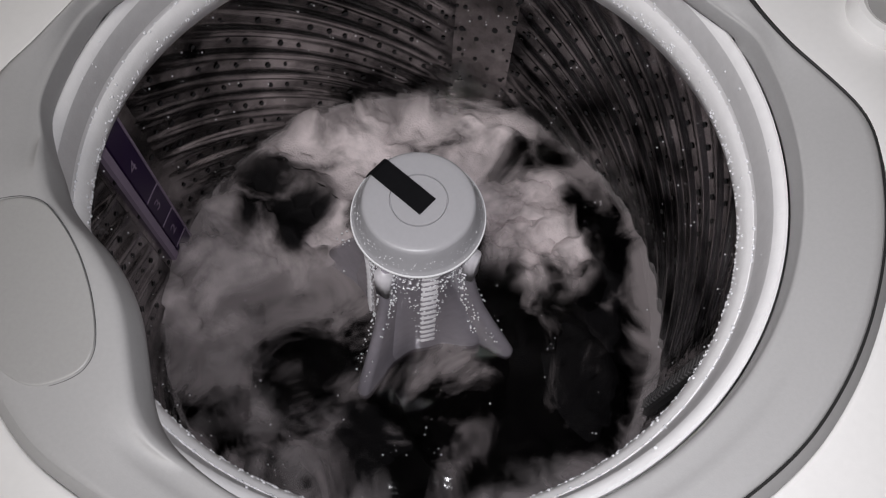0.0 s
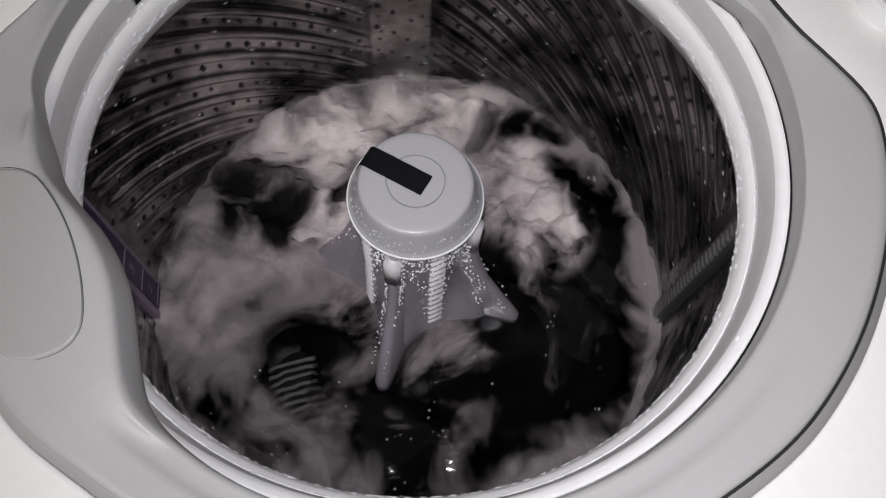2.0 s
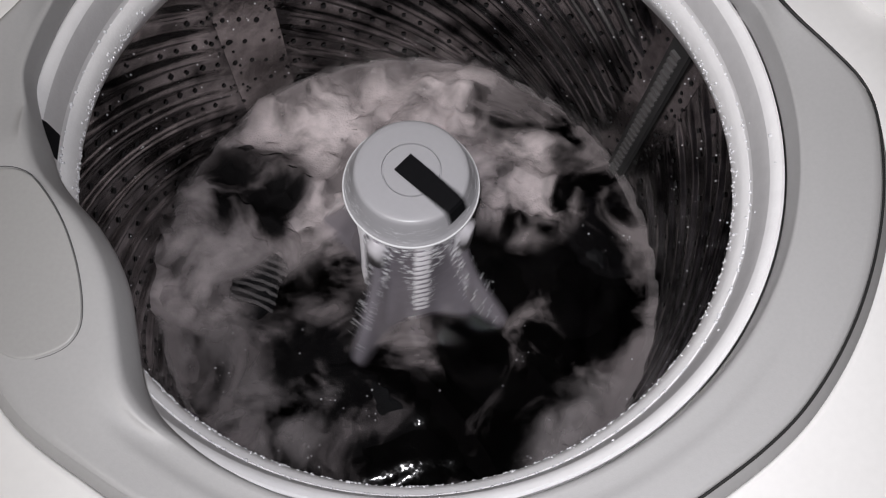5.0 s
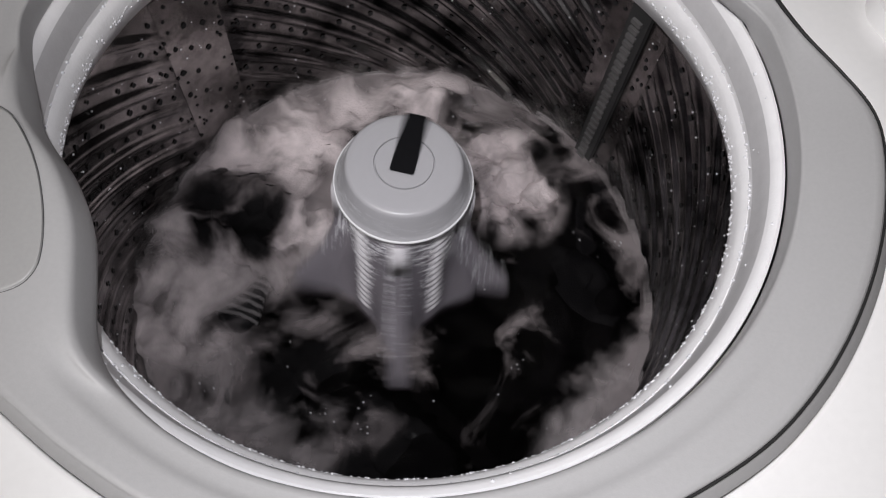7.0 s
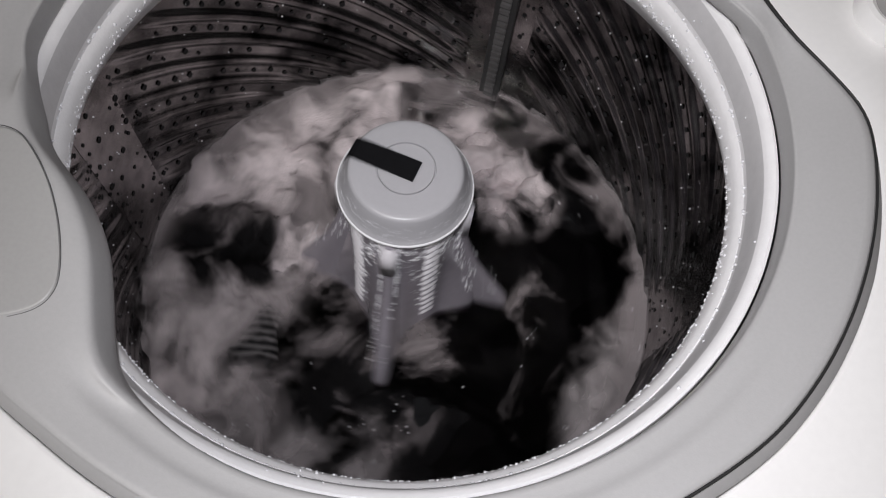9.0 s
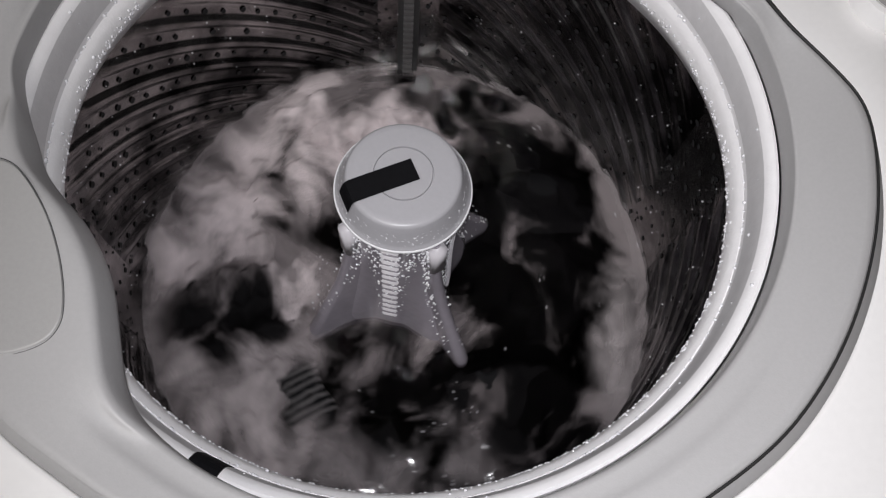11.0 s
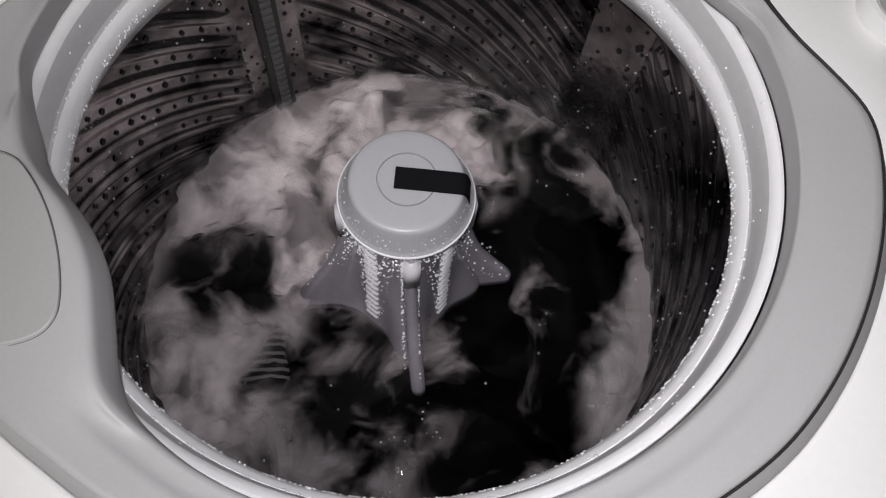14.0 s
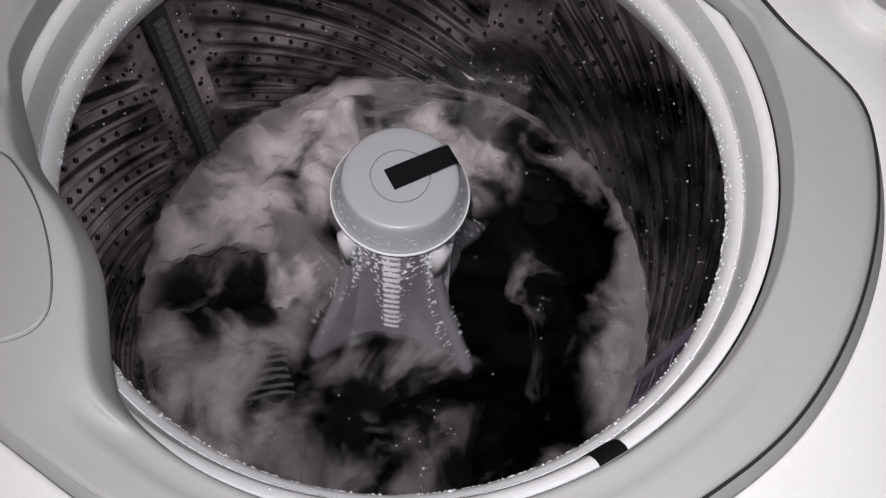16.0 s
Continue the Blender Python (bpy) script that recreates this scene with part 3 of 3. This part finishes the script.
agitator = build_column()
cap_profile = [(0.0005, CAP_Z + 0.0006), (0.0218, CAP_Z + 0.0004), (0.0222, CAP_Z - 0.0016), (0.0229, CAP_Z - 0.0016), (0.0233, CAP_Z + 0.0004), (0.038, CAP_Z), (0.0422, CAP_Z - 0.0004), (0.0440, CAP_Z - 0.0013), (0.0452, CAP_Z - 0.0032),
               (0.0470, CAP_Z - 0.0095), (0.0512, CAP_Z - 0.0205), (0.0526, CAP_Z - 0.0235), (0.0540, CAP_Z - 0.0245), (0.0545, CAP_Z - 0.0258), (0.0540, CAP_Z - 0.0272), (0.0500, CAP_Z - 0.0280), (0.046, CAP_Z - 0.027)]
lathe("cap_rim", [(0.0538 + 0.0014 * math.cos(b), CAP_Z - 0.0258 + 0.0014 * math.sin(b)) for b in np.linspace(-2.6, 2.6, 9)], RIM, agitator, "bright rim of the cap", n=128)
lathe("cap", cap_profile, CAP, agitator, "round grey agitator cap", n=128)
cap_tape = ribbon("cap_tape", [(-0.0095, CAP_Z + 0.0007), (0.01, CAP_Z + 0.0007), (0.03, CAP_Z + 0.0005), (0.0410, CAP_Z + 0.0003), (0.0440, CAP_Z - 0.0008), (0.0458, CAP_Z - 0.0030), (0.0478, CAP_Z - 0.0090), (0.0490, CAP_Z - 0.0135)], 0.0188, TAPE, agitator, "strip of black tape across the cap")
cap_tape.matrix_basis = pose(0, 0, 0.0006)


def build_vane(deg):
    """A blade that flares from the column towards the bottom, thick with a rounded edge."""
    verts, faces, n, k = [], [], 14, 10
    for i in range(n):
        f = i / (n - 1)
        z = -0.074 - 0.208 * f
        tip = interp(f, [(0, 0.0525), (0.15, 0.0545), (0.35, 0.0615), (0.55, 0.074), (0.75, 0.094), (0.9, 0.1105), (0.96, 0.1165), (1, 0.114)])
        th = interp(f, [(0, 0.0050), (0.3, 0.0055), (0.7, 0.0065), (1, 0.0075)])
        root, rt = 0.040, th * 1.9
        prof = [(root, -rt), (0.5 * (root + tip), -th * 1.15)] + [(tip - th + th * math.cos(q), th * math.sin(q)) for q in np.linspace(-math.pi / 2, math.pi / 2, 6)] + [(0.5 * (root + tip), th * 1.15), (root, rt)]
        sweep = 0.006 * f * f
        verts += [(x, y + sweep, z) for x, y in prof]
        k = len(prof)
    faces = [(i * k + q, i * k + q + 1, (i + 1) * k + q + 1, (i + 1) * k + q) for i in range(n - 1) for q in range(k - 1)]
    faces += [tuple(range(k)), tuple(range((n - 1) * k, n * k))]
    ob = sharpen(mesh_object("vane", verts, faces, BARREL, agitator), 60)
    ob.matrix_basis = pose(0, 0, 0, 0, 0, deg)
    bar = part("vane_bar", box_bm(0.012, 0.0135, 0.044, bevel=0.0016, at=(0.0520, 0, -0.099)), VANE_LIGHT, ob, "pale block at the head of the vane")
    return ob


for q in range(4):
    build_vane(10 + 90 * q)
rung = bpy.data.meshes.new("rib")
bm = bmesh.new()
bmesh.ops.create_cube(bm, size=1)
bmesh.ops.scale(bm, vec=(0.0092, 0.0150, 0.0022), verts=bm.verts)
bmesh.ops.bevel(bm, geom=bm.edges[:], offset=0.0009, segments=2, affect="EDGES")
bm.to_mesh(rung)
bm.free()
rung.materials.append(RUNG)
rung.polygons.foreach_set("use_smooth", [True] * len(rung.polygons))
for q in range(4):
    for i in range(14):
        z = -0.084 - 0.0125 * i
        ob = new("rib", rung)
        ob.parent = agitator
        r = interp(-z, [(0.08, 0.0465), (0.16, 0.0455), (0.20, 0.0467), (0.25, 0.0487)]) - 0.0002
        ob.matrix_basis = pose(0, 0, 0, 0, 0, 55 + 90 * q) @ pose(r - 0.0024, 0, z, 0, 8, 0)


def agitator_drops():
    rows = []
    for i in range(2100):
        a, z = rnd.uniform(0, 2 * math.pi), -0.068 - 0.17 * rnd.random() ** 1.6
        r = interp(-z, [(-p[1], p[0]) for p in barrel_profile[2:11]]) + 0.0001
        rows.append(((r * math.cos(a), r * math.sin(a), z), rnd.uniform(0.0004, 0.0013)))
    for i in range(260):
        a, z = rnd.uniform(0, 2 * math.pi), rnd.uniform(-0.061, -0.045)
        r = interp(-z, [(0.045, 0.0470), (0.0562, 0.0512), (0.061, 0.0542)])
        rows.append(((r * math.cos(a), r * math.sin(a), z), rnd.uniform(0.0002, 0.0006)))
    for q in range(4):
        for s in (-1, 1):
            for i in range(110):
                f, g = rnd.random(), rnd.random()
                z = -0.08 - 0.165 * f
                tip = interp(f, [(0, 0.0525), (0.35, 0.058), (0.55, 0.069), (0.75, 0.089), (1, 0.11)])
                x, y = 0.045 + (tip - 0.047) * g, s * 0.0075 * (1.1 - 0.2 * g)
                a = radians(10 + 90 * q)
                rows.append(((x * math.cos(a) - y * math.sin(a), x * math.sin(a) + y * math.cos(a), z), rnd.uniform(0.0004, 0.0013)))
    return rows


droplets("agitator_dew", agitator_drops(), agitator, "fine beads of water on the agitator")


# ---- water and laundry ----
def build_water():
    n, m, verts, faces = 160, 44, [], []
    for i in range(n):
        a = 2 * math.pi * i / n
        for k in range(m):
            r = 0.002 + (WALL_R - 0.0025) * k / (m - 1)
            x, y = r * math.cos(a), r * math.sin(a)
            z = 0.0045 * noise.noise(Vector((x * 14, y * 14, 1.0))) + 0.0022 * noise.noise(Vector((x * 38, y * 38, 4.0)))
            verts.append((x, y, z))
    for i in range(n):
        j = (i + 1) % n
        faces += [(i * m + k, j * m + k, j * m + k + 1, i * m + k + 1) for k in range(m - 1)]
    ob = mesh_object("water", verts, faces, WATER)
    ob.location = (0, 0, WATER_Z)
    return tagged(ob, "murky dark wash water with ripples", "water", kind="structure")


water = build_water()


def build_murk(depth, seed):
    """A deeper sheet of cloudy water."""
    n, m, verts, faces = 64, 14, [], []
    for i in range(n):
        a = 2 * math.pi * i / n
        for k in range(m):
            r = 0.002 + (WALL_R - 0.0035) * k / (m - 1)
            x, y = r * math.cos(a), r * math.sin(a)
            verts.append((x, y, -depth + 0.003 * noise.noise(Vector((x * 17, y * 17, seed)))))
    for i in range(n):
        j = (i + 1) % n
        faces += [(i * m + k, j * m + k, j * m + k + 1, i * m + k + 1) for k in range(m - 1)]
    ob = mesh_object("water_depth", verts, faces, MURK)
    ob.location = (0, 0, WATER_Z)
    return tagged(ob, "cloudy deeper wash water", "water", kind="structure")


for depth in (0.008, 0.017):
    build_murk(depth, depth * 900)


def garment(name, mat, label, sx, sy, high, seed, folds=17.0, deep=0.06, sheer=False):
    """A sodden crumpled cloth: a closed lump with folds, its edge sinking under the water."""
    n, verts, faces = 56, [], []
    off = Vector((seed * 7.3, seed * 3.1, seed * 1.7))
    for i in range(n + 1):
        for j in range(n + 1):
            u, v = 2 * i / n - 1, 2 * j / n - 1
            x, y = u * sx, v * sy
            edge = 1 - (abs(u) ** 2.4 + abs(v) ** 2.4)
            p = Vector((x * folds * 0.5, y * folds, 0)) + off
            warp = Vector((noise.noise(p * 0.35), noise.noise(p * 0.35 + Vector((9, 4, 2))), 0)) * 1.2
            ridge = 1 - abs(noise.noise(p + warp))
            broad = noise.noise(Vector((x * 11, y * 11, seed)) + off)
            fine = noise.noise(Vector((x * 75, y * 75, seed)))
            z = high * (0.15 + 0.85 * ridge ** 1.5) + 0.012 * broad + 0.0008 * fine
            if sheer:
                z = 0.004 + max(0.0, z) * max(0.15, min(1, edge * 1.2 + 0.3))
            else:
                z = z * max(0, min(1, edge * 1.8 + 0.25)) - deep * max(0, 0.45 - edge + 0.25 * broad) ** 1.2
            verts.append((x + 0.01 * broad, y + 0.01 * fine, z))
    w, top = n + 1, len(verts)
    if not sheer:
        verts += [(x * 0.96, y * 0.96, min(z, 0) - 0.014) for x, y, z in verts]
    for i in range(n):
        for j in range(n):
            a = i * w + j
            faces.append((a, a + w, a + w + 1, a + 1))
            if not sheer:
                faces.append((top + a, top + a + 1, top + a + w + 1, top + a + w))
    rim = [i * w for i in range(w)] + [n * w + j for j in range(1, w)] + [i * w + n for i in range(n - 1, -1, -1)] + list(range(n - 1, 0, -1))
    if not sheer:
        faces += [(b, a, top + a, top + b) for a, b in zip(rim, rim[1:] + rim[:1])]
    ob = mesh_object(name, verts, faces, mat)
    return tagged(ob, label, "laundry", group="laundry in the tub")


# name, material, label, half sizes, height, x, y at rest, turn, height offset, swing
PILE = [
    ("shirt", PALE_CLOTH, "pale grey sodden shirt floating crumpled in the water", 0.105, 0.145, 0.021, -0.165, 0.025, 10, 0.001, 0.16),
    ("towel", PALE_CLOTH, "pale mauve-grey wet towel bunched in folds", 0.125, 0.100, 0.026, -0.080, 0.150, 25, 0.000, 0.16),
    ("shirt", MID_CLOTH, "light grey wet shirt spread on the water", 0.110, 0.115, 0.018, -0.165, -0.110, -20, 0.002, 0.18),
    ("towel", GREY_CLOTH, "grey wet towel trailing in the water", 0.095, 0.08, 0.018, -0.100, -0.180, 20, -0.002, 0.2),
    ("trousers", BLACK_CLOTH, "black wet trousers sunk in the water", 0.12, 0.095, 0.010, 0.145, 0.02, 70, -0.020, 0.12),
    ("trousers", BLACK_CLOTH, "black wet trousers in deep folds", 0.11, 0.08, 0.010, 0.08, -0.17, -15, -0.020, 0.2),
    ("shirt", DARK_CLOTH, "black wet shirt crumpled beside the agitator", 0.088, 0.060, 0.030, -0.158, -0.038, 12, 0.028, 0.16),
    ("shirt", BLACK_CLOTH, "black wet shirt spread along the basket wall", 0.10, 0.07, 0.014, 0.14, 0.18, -35, -0.016, 0.14),
    ("vest", SOFT_CLOTH, "grey wet vest caught along the basket wall", 0.038, 0.120, 0.012, 0.214, -0.062, -14, -0.001, 0.1),
    ("vest", PALE_CLOTH, "pale wet vest lifted beside the agitator", 0.085, 0.080, 0.022, 0.030, 0.145, 30, 0.000, 0.2),
    ("cloth", GREY_CLOTH, "grey wet cloth drifting before the agitator", 0.10, 0.075, 0.012, 0.02, -0.200, 10, -0.002, 0.2),
    ("cloth", SOFT_CLOTH, "grey wet cloth folded beside the basket wall", 0.034, 0.075, 0.010, 0.218, -0.085, -12, -0.002, 0.10),
    ("towel", PALE_CLOTH, "pale wet towel heaped behind the agitator", 0.066, 0.080, 0.026, 0.100, 0.112, 35, 0.002, 0.12),
    ("trousers", BLACK_CLOTH, "black wet trousers floating before the agitator", 0.08, 0.07, 0.012, -0.04, -0.150, 75, -0.020, 0.2),
    ("towel", GREY_CLOTH, "grey wet towel sunk in front of the agitator", 0.100, 0.050, 0.014, -0.060, -0.200, 12, -0.003, 0.1),
]
HEAP, SUNK = 12, 14
laundry = []
for i, (nm, mat, lab, sx, sy, high, x, y, turn, dz, swing) in enumerate(PILE):
    laundry.append((garment(nm, mat, lab, sx, sy, high, i + 1, sheer=mat is not BLACK_CLOTH), x, y, turn, dz, swing))


def build_suds_rim():
    """A thin bank of pale suds where the water meets the basket wall, broader on one side."""
    n, verts, faces, m = 240, [], [], 6
    for i in range(n):
        a = 2 * math.pi * i / n
        lap = noise.noise(Vector((math.cos(a) * 4, math.sin(a) * 4, 2.0)))
        wide = 0.0045 + 0.0015 * lap + 0.008 * max(0.0, math.cos(a + 0.15)) ** 3
        for k in range(m):
            f = k / (m - 1)
            r = WALL_R - 0.0012 - wide * (1 - f)
            z = 0.0062 * f ** 2 + 0.0022 * math.sin(math.pi * f) + 0.0008 * noise.noise(Vector((math.cos(a) * 30, math.sin(a) * 30, f * 2)))
            verts.append((r * math.cos(a), r * math.sin(a), z + 0.002 * lap))
    for i in range(n):
        j = (i + 1) % n
        faces += [(i * m + k, j * m + k, j * m + k + 1, i * m + k + 1) for k in range(m - 1)]
    ob = mesh_object("suds_rim", verts, faces, SUDS)
    return tagged(ob, "thin bank of pale suds along the basket wall", "suds", kind="stuff")


suds_rim = build_suds_rim()


def build_sock():
    """A dark sock with a ribbed cuff: rings of pale stripe round a flattened tube."""
    sock = mesh_tube("striped_sock", 0.0, BLACK_CLOTH)
    tagged(sock, "dark sock with pale knitted stripes, floating", "sock", group="laundry in the tub")
    for i in range(7):
        s = -0.028 + 0.0088 * i
        stripe = mesh_tube("stripe", s, STRIPE, sock, 0.0040)
    return sock


def mesh_tube(name, at, mat, parent=None, length=0.085):
    verts, faces, n, k = [], [], (24 if parent is None else 4), 20
    for i in range(n):
        f = i / (n - 1)
        x = at + (f - 0.5) * length
        grow = 1.0 if parent is None else 1.05
        ends = 1.0 if parent else max(0.15, min(1, 1.2 * math.sin(math.pi * f) ** 0.5))
        for q in range(k):
            b = 2 * math.pi * q / k
            wob = 1 + 0.14 * noise.noise(Vector((x * 40, math.cos(b), math.sin(b))))
            verts.append((0.88 * x + (0.0022 * noise.noise(Vector((at * 300, 2 * math.cos(b), 2 * math.sin(b)))) if parent else 0), 0.023 * ends * grow * wob * math.cos(b) + 0.9 * x * x * 6, 0.012 * ends * grow * wob * math.sin(b)))
    faces = [(i * k + q, (i + 1) * k + q, (i + 1) * k + (q + 1) % k, i * k + (q + 1) % k) for i in range(n - 1) for q in range(k)]
    faces += [tuple(range(k)), tuple(range((n - 1) * k, n * k))]
    return mesh_object(name, verts, faces, mat, parent)


sock = build_sock()


def build_bubbles_and_glints():
    # white beads: some are bubbles, the clusters stand in for glints on ripples
    rows = []
    for c in range(50):
        a, r = rnd.uniform(0, 2 * math.pi), WALL_R * (0.3 + 0.68 * rnd.random() ** 0.6)
        cx, cy = r * math.cos(a), r * math.sin(a)
        for i in range(rnd.choice((1, 1, 1, 2, 5))):
            x, y = cx + rnd.gauss(0, 0.006), cy + rnd.gauss(0, 0.006)
            if math.hypot(x, y) < WALL_R - 0.004:
                rows.append(((x, y, rnd.uniform(0.002, 0.012)), rnd.choice((0.0004, 0.0005, 0.0007, 0.0010, 0.0012))))
    return droplets("suds", rows, None, "small suds bubbles and modelled glints on the water")


bubbles = build_bubbles_and_glints()
tagged(bubbles, category="bubbles")

# ---- movement ----
SWING = [
    (0, 143), (0.3, 143), (0.4, 141), (0.5, 88), (0.6, 17), (0.7, -36), (0.8, -60), (0.9, -72), (1, -73), (1.2, -71), (1.3, -68), (1.4, -19), (1.5, 57),
    (1.6, 107), (1.7, 136), (1.8, 155), (1.9, 157), (2.1, 156), (2.2, 155), (2.3, 121), (2.4, 55), (2.5, -7), (2.6, -41), (2.7, -55), (2.8, -60), (3, -60),
    (3.1, -59), (3.2, -35), (3.3, 43), (3.4, 104), (3.5, 145), (3.6, 165), (3.7, 172), (3.8, 176), (4, 176), (4.1, 153), (4.2, 92), (4.3, 28), (4.4, -16),
    (4.5, -39), (4.6, -49), (4.9, -49), (5, -37), (5.1, 34), (5.2, 104), (5.3, 149), (5.4, 171), (5.5, 179), (5.6, 182), (5.8, 182), (5.9, 179), (6, 128),
    (6.1, 54), (6.2, 7), (6.3, -19), (6.4, -35), (6.5, -37), (6.7, -36), (6.8, -35), (6.9, 10), (7, 88), (7.1, 139), (7.2, 172), (7.3, 187), (7.4, 191),
    (7.5, 192), (7.7, 192), (7.8, 154), (7.9, 83), (8, 28), (8.1, -8), (8.2, -26), (8.3, -32), (8.4, -33), (8.6, -32), (8.7, -19), (8.8, 43), (8.9, 116),
    (9, 166), (9.1, 191), (9.2, 199), (9.3, 202), (9.5, 202), (9.6, 188), (9.7, 126), (9.8, 61), (9.9, 14), (10, -10), (10.1, -20), (10.2, -22), (10.4, -22),
    (10.5, -13), (10.6, 47), (10.7, 118), (10.8, 168), (10.9, 197), (11, 209), (11.1, 212), (11.3, 212), (11.4, 205), (11.5, 147), (11.6, 79), (11.7, 35), (11.8, 10),
    (11.9, -3), (12, -10), (12.2, -9), (12.3, -5), (12.4, 38), (12.5, 116), (12.6, 175), (12.7, 206), (12.8, 224), (12.9, 229), (13.1, 229), (13.2, 228), (13.3, 197),
    (13.4, 122), (13.5, 73), (13.6, 31), (13.7, 14), (13.8, 4), (13.9, 3), (14.1, 5), (14.2, 28), (14.3, 103), (14.4, 174), (14.5, 210), (14.6, 230), (14.7, 241),
    (14.8, 243), (15, 243), (15.1, 227), (15.2, 161), (15.3, 97), (15.4, 57), (15.5, 37), (15.6, 25), (15.8, 25), (15.9, 24), (16, 34),
]
TURN = [(0, 0), (0.5, 5), (1, 12.5), (1.5, 8), (2, 20), (2.5, 36), (3, 36), (3.5, 38), (4, 38), (4.5, 52), (5.8, 55), (6.3, 67), (7, 69), (7.3, 81), (7.5, 81), (8, 97), (8.5, 96.5),
        (9, 96.5), (9.6, 99), (10.1, 112), (11.3, 118), (11.5, 121.5), (12, 130.5), (12.5, 129), (13, 141), (13.5, 144), (14, 150), (14.5, 150.5), (15, 155), (15.5, 170.5), (16, 170.5)]


HEAPED = [(0, -16), (3.5, -10), (4.2, 0), (5, 40), (5.8, 95), (6.3, 40), (6.8, 0), (7.1, 8), (7.4, 60), (7.8, 95), (8.3, 50), (8.7, 5), (9, 5), (9.5, 70), (10, 60), (10.5, 0), (10.9, 50),
          (11.3, 95), (11.6, 90), (12.1, 20), (12.5, 2), (12.9, 60), (13.3, 95), (13.6, 80), (14.1, 25), (14.5, 50), (15, 90), (15.4, 85), (15.8, 40), (16, 25)]
DRIFT = [(0, -52), (1.5, -46), (3, -34), (4.5, -14), (6, -3), (8, 0), (12, 4), (16, 12)]


def lagged(t):
    """The water follows the agitator late and smoothed."""
    return sum(interp(max(0, t - d), SWING) * w for d, w in ((0.1, 1), (0.2, 2), (0.3, 2), (0.4, 1))) / 6


def motions():
    walk(agitator, [(t, pose(0, 0, 0, 0, 0, a)) for t, a in SWING])
    walk(basket, [(t, pose(0, 0, 0, 0, 0, a)) for t, a in TURN])
    times = [i * 0.125 for i in range(129)]
    walk(water, [(t, pose(0, 0, WATER_Z, 0, 0, 0.2 * (lagged(t) - 70) + 1.5 * t)) for t in times])
    walk(bubbles, [(t, pose(0, 0, WATER_Z, 0, 0, 0.16 * (lagged(t) - 70) + 2 * t)) for t in times])
    walk(suds_rim, [(t, pose(0, 0, WATER_Z, 0, 0, 0.05 * (lagged(t) - 70))) for t in times])
    for i, (ob, x, y, turn, dz, swing) in enumerate(laundry):
        rows = []
        for t in times:
            if i == HEAP:
                a = interp(t, HEAPED)
            else:
                a = swing * (lagged(t) - 70) + (0.0 if i == SUNK else interp(t, DRIFT))
            bob = 0.003 * math.sin(2 * math.pi * t / 1.84 + i * 1.7)
            rows.append((t, pose(0, 0, 0, 0, 0, a) @ pose(x, y, WATER_Z + dz + bob, 3 * math.sin(t * 1.9 + i), 3 * math.cos(t * 1.6 + i), turn)))
        walk(ob, rows)
    walk(sock, [(t, pose(0, 0, 0, 0, 0, 224 + 0.22 * (lagged(t) - 80) + 1.4 * (t - 8)) @ pose(0.160, 0, WATER_Z + interp(t, [(0, -0.022), (1.6, -0.02), (2.4, 0.006), (16, 0.006)]), 6 * math.sin(t * 2), 4, 65)) for t in times])


motions()
